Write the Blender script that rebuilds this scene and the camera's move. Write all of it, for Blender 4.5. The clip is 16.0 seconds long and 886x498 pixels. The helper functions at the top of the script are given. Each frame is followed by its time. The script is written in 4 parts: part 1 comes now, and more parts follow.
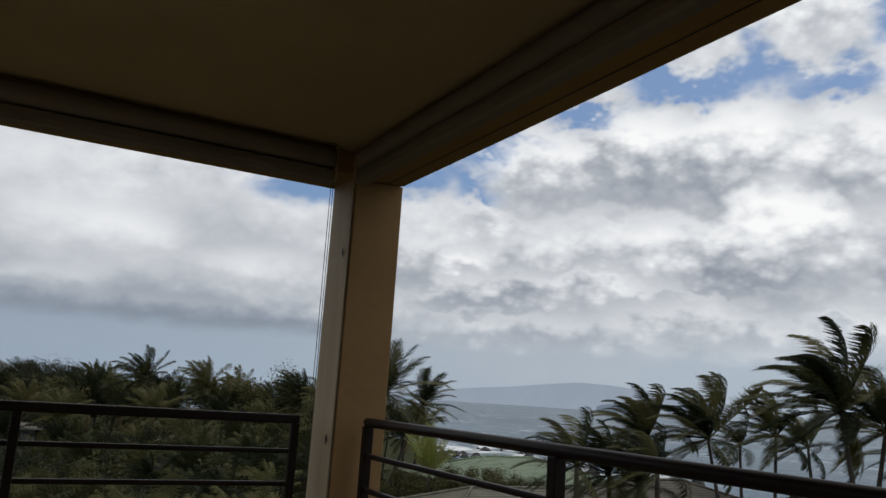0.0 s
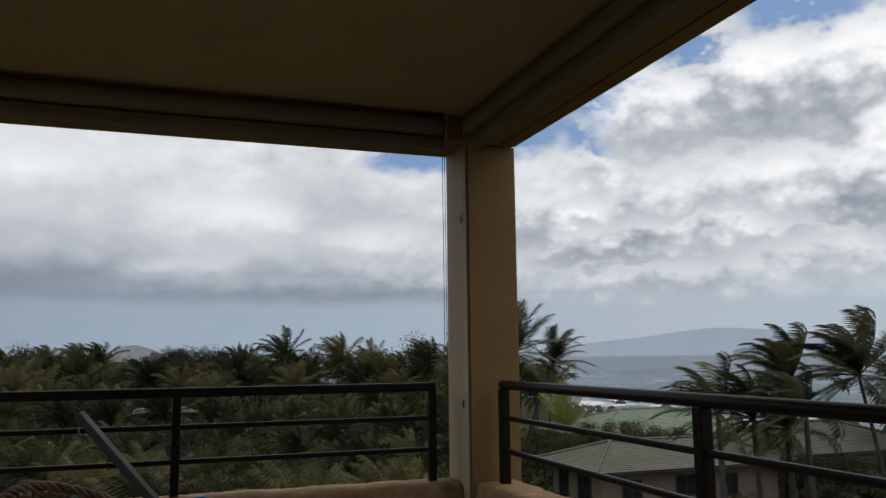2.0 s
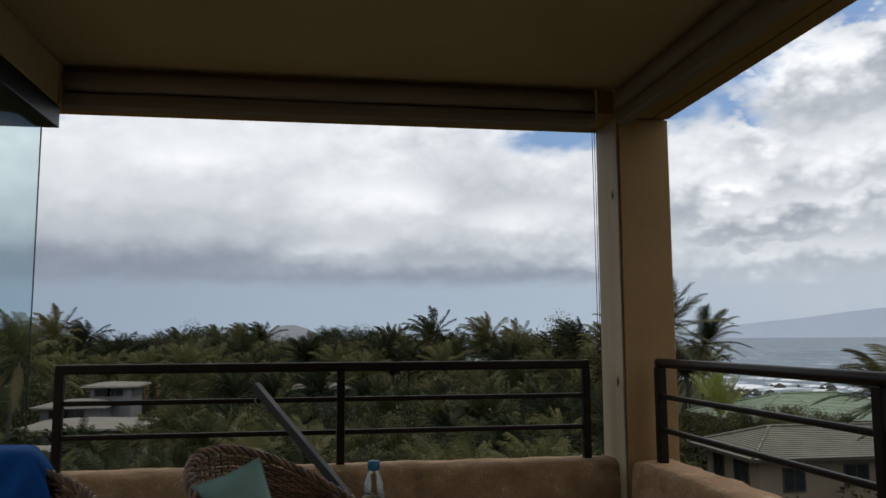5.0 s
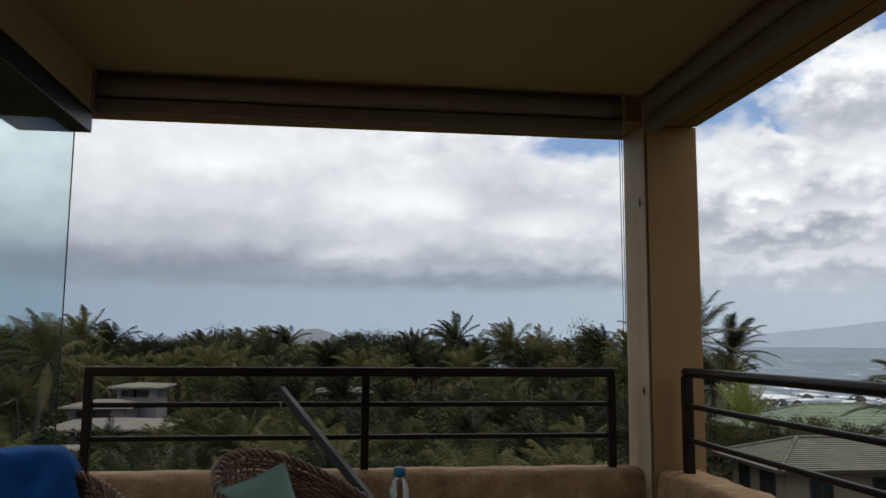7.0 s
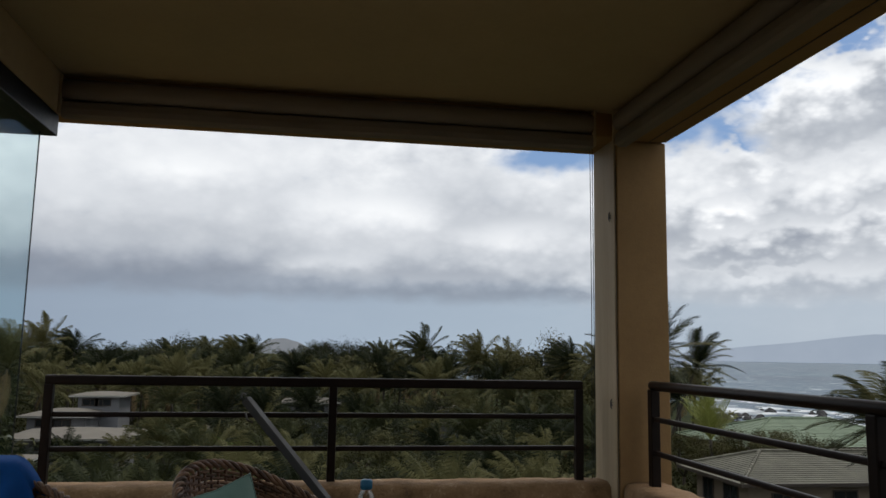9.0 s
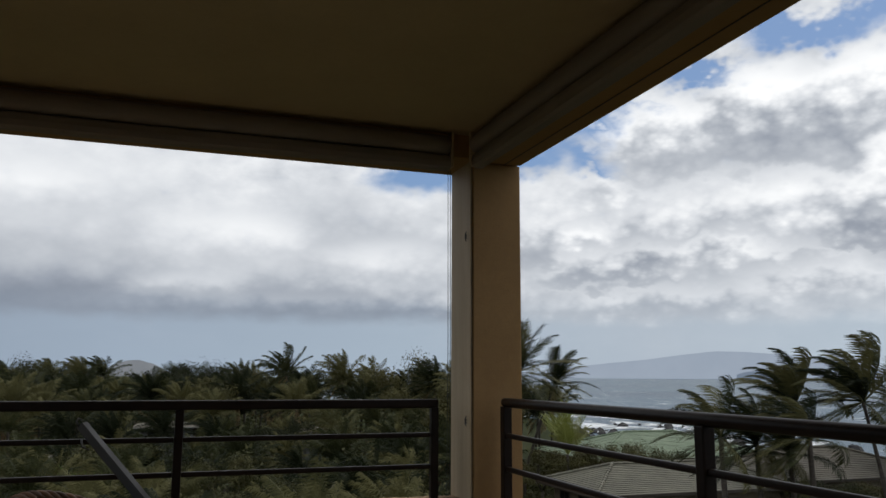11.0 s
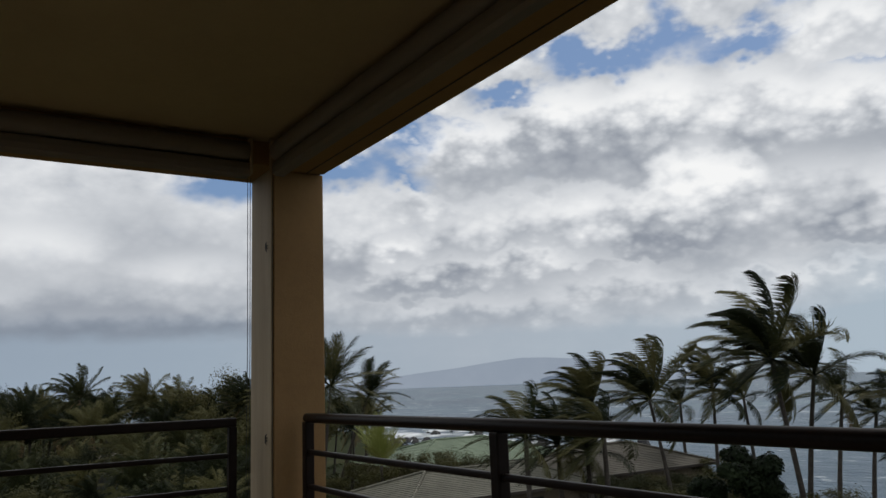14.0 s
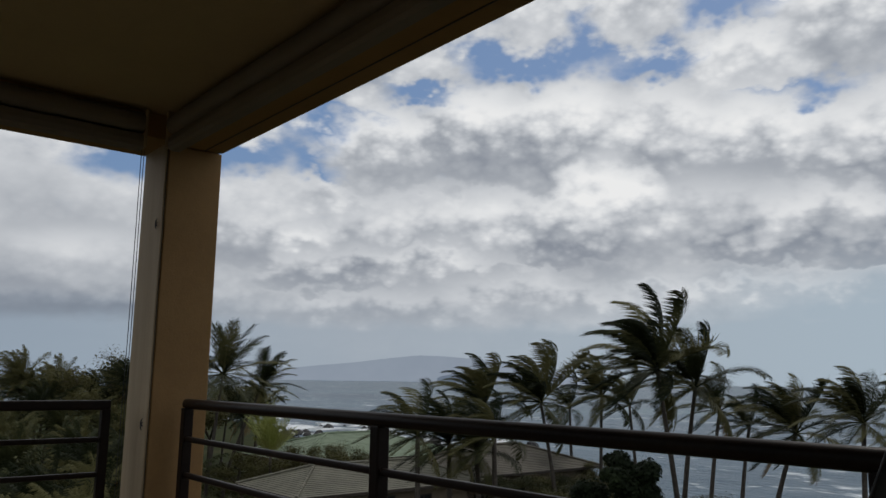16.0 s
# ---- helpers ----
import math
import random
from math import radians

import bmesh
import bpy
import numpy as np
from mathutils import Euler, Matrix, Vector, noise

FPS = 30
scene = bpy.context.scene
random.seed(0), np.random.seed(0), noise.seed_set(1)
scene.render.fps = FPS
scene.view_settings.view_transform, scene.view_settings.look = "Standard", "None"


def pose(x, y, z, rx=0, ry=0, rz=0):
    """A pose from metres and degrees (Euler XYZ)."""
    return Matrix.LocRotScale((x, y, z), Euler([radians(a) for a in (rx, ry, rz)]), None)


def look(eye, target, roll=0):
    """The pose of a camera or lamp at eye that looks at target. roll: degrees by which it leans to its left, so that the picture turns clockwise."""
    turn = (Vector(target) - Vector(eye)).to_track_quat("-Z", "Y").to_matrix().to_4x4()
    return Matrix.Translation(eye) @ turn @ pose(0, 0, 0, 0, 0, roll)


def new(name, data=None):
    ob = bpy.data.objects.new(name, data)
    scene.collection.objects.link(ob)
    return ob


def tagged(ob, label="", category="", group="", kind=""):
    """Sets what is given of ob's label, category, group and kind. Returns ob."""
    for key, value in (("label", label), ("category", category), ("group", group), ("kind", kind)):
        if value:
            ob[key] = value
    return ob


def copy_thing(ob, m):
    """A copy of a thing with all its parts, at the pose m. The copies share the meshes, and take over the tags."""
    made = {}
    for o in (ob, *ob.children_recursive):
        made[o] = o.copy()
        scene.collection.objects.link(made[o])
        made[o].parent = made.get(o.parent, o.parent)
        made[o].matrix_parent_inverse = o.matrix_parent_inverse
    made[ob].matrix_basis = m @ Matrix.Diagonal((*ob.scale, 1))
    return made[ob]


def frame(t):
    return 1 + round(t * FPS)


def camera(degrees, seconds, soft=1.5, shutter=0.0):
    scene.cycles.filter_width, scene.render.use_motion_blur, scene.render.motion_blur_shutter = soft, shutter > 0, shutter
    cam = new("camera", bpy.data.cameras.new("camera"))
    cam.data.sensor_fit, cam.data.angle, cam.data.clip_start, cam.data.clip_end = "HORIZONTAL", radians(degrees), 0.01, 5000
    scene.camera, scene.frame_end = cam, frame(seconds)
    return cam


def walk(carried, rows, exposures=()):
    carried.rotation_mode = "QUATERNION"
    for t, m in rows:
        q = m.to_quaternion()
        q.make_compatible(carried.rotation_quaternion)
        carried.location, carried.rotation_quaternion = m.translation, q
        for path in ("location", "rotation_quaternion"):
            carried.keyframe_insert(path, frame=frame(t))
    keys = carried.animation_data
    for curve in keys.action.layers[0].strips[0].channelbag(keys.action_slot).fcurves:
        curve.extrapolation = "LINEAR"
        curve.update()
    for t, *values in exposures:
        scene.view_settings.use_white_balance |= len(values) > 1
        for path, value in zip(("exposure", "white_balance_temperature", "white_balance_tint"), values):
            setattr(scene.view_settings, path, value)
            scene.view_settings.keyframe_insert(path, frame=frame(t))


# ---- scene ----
cam = camera(58.7, 16.0)
PATH = [
    (0, (-1.733, -4.385, 1.221), (-0.818, -2.646, 1.592), 3.8),
    (0.5, (-1.734, -4.362, 1.224), (-0.835, -2.609, 1.57), 2.8),
    (1, (-1.739, -4.361, 1.226), (-0.892, -2.574, 1.528), 1.6),
    (1.5, (-1.74, -4.358, 1.218), (-0.989, -2.526, 1.499), 0.6),
    (2, (-1.745, -4.369, 1.227), (-1.09, -2.499, 1.495), -0.6),
    (2.5, (-1.754, -4.374, 1.222), (-1.175, -2.479, 1.49), -0.6),
    (3, (-1.762, -4.38, 1.218), (-1.24, -2.466, 1.474), -0.7),
    (3.5, (-1.766, -4.374, 1.212), (-1.313, -2.439, 1.435), -0.8),
    (4, (-1.784, -4.384, 1.209), (-1.386, -2.435, 1.417), -0.6),
    (4.5, (-1.794, -4.393, 1.209), (-1.448, -2.435, 1.424), -0.5),
    (7, (-1.809, -4.392, 1.215), (-1.563, -2.421, 1.45), 0.4),
    (7.5, (-1.815, -4.393, 1.209), (-1.565, -2.424, 1.451), 0.4),
    (8, (-1.814, -4.391, 1.218), (-1.552, -2.424, 1.466), 0.4),
    (10.5, (-1.774, -4.383, 1.212), (-1.238, -2.481, 1.515), 1.1),
    (11, (-1.756, -4.385, 1.212), (-1.112, -2.518, 1.528), 0.3),
    (11.5, (-1.756, -4.363, 1.216), (-1.022, -2.53, 1.537), -0.5),
    (12, (-1.744, -4.362, 1.216), (-0.947, -2.558, 1.545), -0.9),
    (12.5, (-1.719, -4.36, 1.217), (-0.855, -2.586, 1.544), -1.8),
    (13, (-1.7, -4.353, 1.215), (-0.772, -2.614, 1.554), -2.4),
    (13.5, (-1.691, -4.351, 1.215), (-0.684, -2.66, 1.571), -1.9),
    (14, (-1.669, -4.346, 1.213), (-0.605, -2.687, 1.552), -2.1),
    (14.5, (-1.646, -4.342, 1.213), (-0.511, -2.729, 1.541), -1.9),
    (15, (-1.636, -4.347, 1.209), (-0.434, -2.785, 1.551), -0.2),
    (15.5, (-1.63, -4.35, 1.207), (-0.399, -2.811, 1.548), 0.0),
    (16, (-1.616, -4.343, 1.205), (-0.359, -2.822, 1.532), 0.8),
]
walk(cam, [(t, look(eye, target, roll)) for t, eye, target, roll in PATH],
     exposures=[(0, -0.05), (3.5, 0.12), (7, 0.2), (8, 0.2), (11.5, 0.09), (12.5, 0.04), (13.3, -0.07), (14.5, -0.12), (16, -0.25)])

# ---- world, sun, exposure ----
def nodes_of(tree):
    tree.nodes.clear()
    return tree.nodes, tree.links


def add(tree, kind, **values):
    n = tree.nodes.new(kind)
    for key, value in values.items():
        if key in n.inputs:
            n.inputs[key].default_value = value
    return n


def math_node(tree, op, a, b=None, c=None, clamp=False):
    n = tree.nodes.new("ShaderNodeMath")
    n.operation, n.use_clamp = op, clamp
    for i, v in enumerate((a, b, c)):
        if v is None:
            continue
        if isinstance(v, (int, float)):
            n.inputs[i].default_value = v
        else:
            tree.links.new(v, n.inputs[i])
    return n.outputs[0]


def ramp_node(tree, fac, stops, smooth=False):
    n = tree.nodes.new("ShaderNodeValToRGB")
    e = n.color_ramp.elements
    e[0].position, e[0].color = stops[0][0], (*stops[0][1], 1)
    e[1].position, e[1].color = stops[-1][0], (*stops[-1][1], 1)
    for p, c in stops[1:-1]:
        e.new(p).color = (*c, 1)
    n.color_ramp.interpolation = "EASE" if smooth else "LINEAR"
    tree.links.new(fac, n.inputs[0])
    return n.outputs[0]


def mix_node(tree, fac, a, b, blend="MIX"):
    n = tree.nodes.new("ShaderNodeMix")
    n.data_type, n.blend_type = "RGBA", blend
    for sock, v in ((n.inputs[0], fac), (n.inputs[6], a), (n.inputs[7], b)):
        if isinstance(v, (int, float)):
            sock.default_value = v
        elif isinstance(v, tuple):
            sock.default_value = (*v, 1)
        else:
            tree.links.new(v, sock)
    return n.outputs[2]


def noise_node(tree, vec, scale, detail=4.0, rough=0.5, distortion=0.0):
    n = add(tree, "ShaderNodeTexNoise", Scale=scale, Detail=detail, Roughness=rough, Distortion=distortion)
    if vec is not None:
        tree.links.new(vec, n.inputs["Vector"])
    return n.outputs["Fac"]


SUN_EL, SUN_AZ = 58.0, 75.0

# Trade-wind cloud, by direction in degrees from the outward direction of the lanai, the farther rows first:
# (azimuth, elevation of the base, half width, height, tone of the top, tone of the base, softness).
RAIN_CLOUD = [(-9, 8.2, 15, 8.5, .68, .44, .8), (-20, 7.0, 10, 5.0, .60, .36, .9), (12, 9.6, 10, 4.2, .58, .44, .9), (-9, 10.6, 5.5, 2.8, .80, .54, .8),
              (4, 7.8, 6.5, 3.6, .84, .52, .8), (15, 6.4, 6, 3.0, .74, .48, .8), (9, 5.6, 5, 2.0, .46, .20, .8), (-13, 4.9, 17, 3.4, .38, .00, .7),
              (1, 5.5, 5, 1.3, .58, .36, .8), (8, 4.1, 16, 1.7, .30, .02, .6), (24, 4.6, 6, 1.4, .54, .34, .8)]
SEA_CLOUD = [(28, 8.4, 12, 5.6, .76, .56, .6), (33.5, 11.6, 5, 2.6, .90, .62, .4), (26, 8.6, 5, 3.0, .74, .36, .6), (29.6, 8.3, 2.4, 1.9, .94, .62, .5),
             (40, 8.8, 9, 4.2, .82, .52, .5), (36, 6.2, 9, 2.4, .76, .52, .6), (30.5, 6.2, 5, 1.5, .60, .36, .7), (41, 6.8, 6, 2.4, .86, .54, .5),
             (34, 3.4, 12, 2.2, .70, .50, .8), (46, 4.6, 7, 2.2, .76, .54, .7), (60, 5.2, 11, 1.1, .86, .68, .6)]
CUMULUS = [(46, 24.5, 4, 4, .95, .70, .3), (54, 24.2, 4, 4, .97, .66, .3), (67, 21.5, 6, 5, .92, .48, .35), (61.5, 20.0, 4.6, 3.2, .98, .72, .3),
           (35, 14.6, 5, 4.2, .96, .50, .3), (42, 15.6, 5.5, 4.8, .99, .40, .3), (49, 15.2, 5.5, 5.6, 1.0, .38, .28), (55.5, 14.4, 5, 5.4, .98, .36, .28),
           (61.5, 13.4, 6, 5.6, 1.0, .34, .3), (69, 12.4, 6, 6.0, .94, .32, .35)]
LOW_CUMULUS = [(58, 9.4, 11, 4.6, .74, .54, .6), (66, 9.4, 6, 3.2, .86, .54, .5), (44.8, 9.4, 5, 3.4, .86, .56, .4), (51.4, 9.2, 5.2, 6.4, 1.06, .50, .15), (48.8, 8.3, 4.0, 1.7, .50, .32, .45),
               (61.6, 8.1, 4.6, 1.7, .54, .32, .45), (69, 7.4, 4, 1.8, .55, .34, .4)]
# clear holes: (azimuth, elevation, half width, half height)
BLUE_GAPS = [(49.4, 23.0, 5.2, 1.7), (43.6, 21.9, 3.0, 1.0), (55.8, 20.9, 2.6, .9), (59.5, 24.9, 2.4, 1.1), (65, 18.5, 2.6, .9), (31.6, 17.0, 3.2, 1.2),
             (24.6, 15.0, 3.2, 1.0), (30.4, 14.2, 1.8, .7), (17.6, 13.8, 3.6, .95), (37.5, 19.6, 2.4, .7), (-22, 14.5, 4, .8), (63, 24, 1.2, .8)]


def make_world():
    w = bpy.data.worlds.new("trade_wind_sky")
    scene.world = w
    w.use_nodes = True
    t = w.node_tree
    nodes, links = nodes_of(t)
    coord = nodes.new("ShaderNodeTexCoord").outputs["Generated"]
    sep = nodes.new("ShaderNodeSeparateXYZ")
    links.new(coord, sep.inputs[0])
    x, y, z = sep.outputs
    up = math_node(t, "MAXIMUM", z, 0.0)
    az = math_node(t, "DEGREES", math_node(t, "ARCTAN2", x, y))
    el = math_node(t, "DEGREES", math_node(t, "ARCSINE", up))

    def plane(kx, ky, seed):
        c = nodes.new("ShaderNodeCombineXYZ")
        links.new(math_node(t, "MULTIPLY", az, kx), c.inputs[0])
        links.new(math_node(t, "MULTIPLY", el, ky), c.inputs[1])
        c.inputs[2].default_value = seed
        return c.outputs[0]

    def smooth_step(v, lo, hi):
        n = nodes.new("ShaderNodeMapRange")
        n.interpolation_type = "SMOOTHSTEP"
        links.new(v, n.inputs[0])
        n.inputs[1].default_value, n.inputs[2].default_value = lo, hi
        n.inputs[3].default_value, n.inputs[4].default_value = 0.0, 1.0
        return n.outputs[0]

    def blend(f, a, b):
        n = nodes.new("ShaderNodeMix")
        n.data_type = "FLOAT"
        for sock, v in ((n.inputs[0], f), (n.inputs[2], a), (n.inputs[3], b)):
            if isinstance(v, (int, float)):
                sock.default_value = v
            else:
                links.new(v, sock)
        return n.outputs[0]

    # the rain cloud over the woods is smooth, the cumulus over the sea ragged
    calm = ramp_node(t, math_node(t, "DIVIDE", math_node(t, "ADD", az, 10.0), 60.0), [(0.0, (.22, .22, .22)), (0.40, (.34, .34, .34)), (0.70, (1, 1, 1))])
    # billows: rounded lumps at two sizes and a ragged edge
    lump = nodes.new("ShaderNodeTexVoronoi")
    lump.feature, lump.voronoi_dimensions = "SMOOTH_F1", "3D"
    for key, v in (("Scale", 1.0), ("Detail", 2.5), ("Roughness", 0.55), ("Smoothness", 0.35)):
        lump.inputs[key].default_value = v
    links.new(plane(.42, .62, 3.0), lump.inputs["Vector"])
    puff = math_node(t, "SUBTRACT", 0.5, lump.outputs["Distance"])
    rag = math_node(t, "SUBTRACT", noise_node(t, plane(.34, .60, 1.0), 1.0, 5.0, 0.51), 0.5)
    drift = math_node(t, "SUBTRACT", noise_node(t, plane(.16, .30, 8.0), 1.0, 6.0, 0.55), 0.5)
    push_a = math_node(t, "MULTIPLY", drift, 6.5)
    push_e = math_node(t, "ADD", math_node(t, "MULTIPLY", rag, 3.0), math_node(t, "MULTIPLY", puff, 1.7))
    wa = math_node(t, "ADD", az, push_a)
    we = math_node(t, "MULTIPLY_ADD", push_e, calm, el)
    # a thin broken sheet lies behind the heaps
    tone = math_node(t, "ADD", 0.74, math_node(t, "ADD", math_node(t, "MULTIPLY", drift, 0.6), math_node(t, "MULTIPLY", rag, 0.45)))
    low_sheet = math_node(t, "MULTIPLY", smooth_step(el, 8.5, 4.5), math_node(t, "SUBTRACT", 1.0, calm))
    tone = math_node(t, "MULTIPLY_ADD", low_sheet, -.80, tone)
    hole = None
    for a, e, da, de in BLUE_GAPS:
        u = math_node(t, "MULTIPLY_ADD", wa, 1 / da, -a / da)
        v = math_node(t, "MULTIPLY_ADD", we, 1 / de, -e / de)
        r2 = math_node(t, "MULTIPLY_ADD", u, u, math_node(t, "MULTIPLY", v, v))
        g = math_node(t, "EXPONENT", math_node(t, "MULTIPLY", r2, -0.7))
        hole = g if hole is None else math_node(t, "ADD", hole, g)
    alpha = math_node(t, "SUBTRACT", 1.0, smooth_step(math_node(t, "MULTIPLY_ADD", rag, -0.9, hole), 0.10, 0.90))
    for a, e, da, de, top, low, soft in RAIN_CLOUD + SEA_CLOUD + CUMULUS + LOW_CUMULUS:
        u = math_node(t, "MULTIPLY_ADD", wa, 1 / da, -a / da)
        v = math_node(t, "MULTIPLY_ADD", we, 1 / de, -e / de)
        vv = math_node(t, "MAXIMUM", v, math_node(t, "MULTIPLY", v, -1.7))
        r2 = math_node(t, "MULTIPLY_ADD", u, u, math_node(t, "MULTIPLY", vv, vv))
        m = smooth_step(r2, 1.1 + .5 * soft, .55 - .6 * soft)
        lit = math_node(t, "MULTIPLY_ADD", smooth_step(v, -.10, .70), top - low, low + .06)
        tone = blend(m, tone, lit)
        if soft < .5:
            alpha = math_node(t, "MAXIMUM", alpha, m)
    # small light and shade on the lumps
    relief = math_node(t, "ADD", math_node(t, "MULTIPLY", puff, 0.24), math_node(t, "MULTIPLY", rag, 0.36))
    tone = math_node(t, "MULTIPLY_ADD", relief, calm, tone)
    shade = ramp_node(t, tone, [(0.0, (0.20, 0.225, 0.275)), (0.2, (0.30, 0.33, 0.385)), (0.42, (0.455, 0.485, 0.53)), (0.66, (0.67, 0.695, 0.73)), (0.88, (0.88, 0.895, 0.91)), (1.0, (0.98, 0.985, 0.985))])
    # the sky behind
    sky = nodes.new("ShaderNodeTexSky")
    sky.sky_type, sky.sun_disc = "NISHITA", False
    sky.sun_elevation, sky.sun_rotation = radians(SUN_EL), radians(SUN_AZ)
    skyc = mix_node(t, 1.0, sky.outputs[0], (0.085, 0.085, 0.085), "MULTIPLY")
    blue = mix_node(t, 0.55, skyc, (0.17, 0.30, 0.56))
    base = mix_node(t, alpha, blue, shade)
    # hazy rain veil near the sea's edge
    veil = ramp_node(t, math_node(t, "DIVIDE", math_node(t, "MULTIPLY_ADD", rag, 1.4, el), 20.0), [(0.0, (1, 1, 1)), (0.16, (.93, .93, .93)), (0.225, (.30, .30, .30)), (0.30, (.08, .08, .08)), (0.42, (0, 0, 0))], True)
    side = ramp_node(t, math_node(t, "DIVIDE", math_node(t, "ADD", az, 40.0), 120.0), [(0.0, (0.20, 0.25, 0.33)), (0.30, (0.31, 0.38, 0.47)), (0.47, (0.35, 0.425, 0.51)), (0.62, (0.40, 0.46, 0.53)), (1.0, (0.45, 0.55, 0.635))])
    clear_u = math_node(t, "MULTIPLY_ADD", az, 1 / 11, -68 / 11)
    clear_v = math_node(t, "MULTIPLY_ADD", we, 1 / 2.6, -4.0 / 2.6)
    clear = math_node(t, "EXPONENT", math_node(t, "MULTIPLY", math_node(t, "MULTIPLY_ADD", clear_u, clear_u, math_node(t, "MULTIPLY", clear_v, clear_v)), -1.0))
    haze = math_node(t, "ADD", veil, math_node(t, "MULTIPLY", clear, .8), clamp=True)
    out = mix_node(t, haze, base, side)
    bg = nodes.new("ShaderNodeBackground")
    links.new(out, bg.inputs[0])
    bg.inputs[1].default_value = 1.0
    links.new(bg.outputs[0], nodes.new("ShaderNodeOutputWorld").inputs[0])


make_world()
sun = new("sun", bpy.data.lights.new("sun", "SUN"))
sun.data.energy, sun.data.angle, sun.data.color = 1.0, radians(12), (1.0, 0.95, 0.88)
sun.matrix_world = look((math.sin(radians(SUN_AZ)) * 40, math.cos(radians(SUN_AZ)) * 40, math.tan(radians(SUN_EL)) * 40), (0, 0, 0))


# ---- materials ----
def material(name, stops, scale=6.0, rough=0.7, metal=0.0, bump=0.2, bump_scale=60.0, fine=40.0, spread=0.0, depth=0.01, spec=0.5, stretch=None, island=False):
    """Two scales of noise choose among the stops' colours; bump gives the relief; spread varies from object to object."""
    m = bpy.data.materials.new(name)
    m.use_nodes = True
    t = m.node_tree
    p = t.nodes["Principled BSDF"]
    vec = t.nodes.new("ShaderNodeTexCoord").outputs["Object"]
    if stretch:
        mp = t.nodes.new("ShaderNodeMapping")
        mp.inputs["Scale"].default_value = stretch
        t.links.new(vec, mp.inputs[0])
        vec = mp.outputs[0]
    a = noise_node(t, vec, scale, 5.0, 0.6)
    b = noise_node(t, vec, fine, 4.0, 0.6)
    f = math_node(t, "ADD", math_node(t, "MULTIPLY", a, 0.65), math_node(t, "MULTIPLY", b, 0.35))
    if spread:
        if island:
            r = t.nodes.new("ShaderNodeNewGeometry").outputs["Random Per Island"]
        else:
            r = t.nodes.new("ShaderNodeObjectInfo").outputs["Random"]
        f = math_node(t, "ADD", f, math_node(t, "MULTIPLY", math_node(t, "SUBTRACT", r, 0.5), spread))
    n = len(stops)
    col = ramp_node(t, f, [(0.28 + 0.44 * i / (n - 1), c) for i, c in enumerate(stops)])
    t.links.new(col, p.inputs["Base Color"])
    p.inputs["Roughness"].default_value, p.inputs["Metallic"].default_value = rough, metal
    p.inputs["Specular IOR Level"].default_value = spec
    rr = math_node(t, "MULTIPLY_ADD", math_node(t, "SUBTRACT", b, 0.5), 0.25, rough, clamp=True)
    t.links.new(rr, p.inputs["Roughness"])
    if bump:
        bn = add(t, "ShaderNodeBump", Strength=bump, Distance=depth)
        t.links.new(noise_node(t, vec, bump_scale, 6.0, 0.65), bn.inputs["Height"])
        t.links.new(bn.outputs[0], p.inputs["Normal"])
    return m


def leaf_material(name, stops, spread=0.5, scale=0.7):
    m = material(name, stops, scale, 0.6, bump=0, fine=5.0, spread=spread, spec=0.12)
    t = m.node_tree
    p = t.nodes["Principled BSDF"]
    tr = t.nodes.new("ShaderNodeBsdfTranslucent")
    src = p.inputs["Base Color"].links[0].from_socket
    t.links.new(src, tr.inputs[0])
    mx = t.nodes.new("ShaderNodeMixShader")
    mx.inputs[0].default_value = 0.18
    t.links.new(p.outputs[0], mx.inputs[1])
    t.links.new(tr.outputs[0], mx.inputs[2])
    t.links.new(mx.outputs[0], t.nodes["Material Output"].inputs[0])
    return m


STUCCO = material("tan_stucco", [(0.225, 0.128, 0.048), (0.272, 0.159, 0.062), (0.32, 0.192, 0.078)], 2.2, 0.85, bump=0.35, bump_scale=70, fine=25, depth=0.006)
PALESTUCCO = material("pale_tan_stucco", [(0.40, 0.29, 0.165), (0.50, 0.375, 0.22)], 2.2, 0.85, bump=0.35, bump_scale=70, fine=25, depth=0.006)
STUCCO_WORN = material("worn_tan_stucco", [(0.10, 0.055, 0.024), (0.205, 0.118, 0.052), (0.27, 0.163, 0.08), (0.46, 0.345, 0.23)], 9.0, 0.88, bump=0.8, bump_scale=28, fine=70, depth=0.02)
CREAM = material("cream_trim", [(0.27, 0.20, 0.12), (0.34, 0.26, 0.165), (0.41, 0.32, 0.21)], 3.0, 0.7, bump=0.15, fine=30, depth=0.003, stretch=(6, 6, .5))
CEIL = material("ceiling_stucco", [(0.30, 0.235, 0.135), (0.38, 0.30, 0.175)], 1.2, 0.9, bump=0.3, bump_scale=90, fine=30, depth=0.004)
FABRIC = material("shade_casing", [(0.155, 0.128, 0.108), (0.21, 0.176, 0.15)], 2.0, 0.75, bump=0.15, bump_scale=200, fine=60, depth=0.002, stretch=(1, 1, 8))
BRONZE = material("bronze_paint", [(0.008, 0.0045, 0.0035), (0.013, 0.008, 0.006), (0.020, 0.013, 0.010)], 5.0, 0.40, bump=0.06, bump_scale=120, fine=90, depth=0.002, spec=0.10)
BLACK = material("black_aluminium", [(0.012, 0.012, 0.014), (0.022, 0.022, 0.025)], 4.0, 0.42, bump=0.05, fine=60, depth=0.002)
GREYMETAL = material("grey_anodised", [(0.007, 0.006, 0.006), (0.017, 0.0145, 0.0145)], 8.0, 0.45, 0.0, bump=0.05, fine=90, depth=0.002)
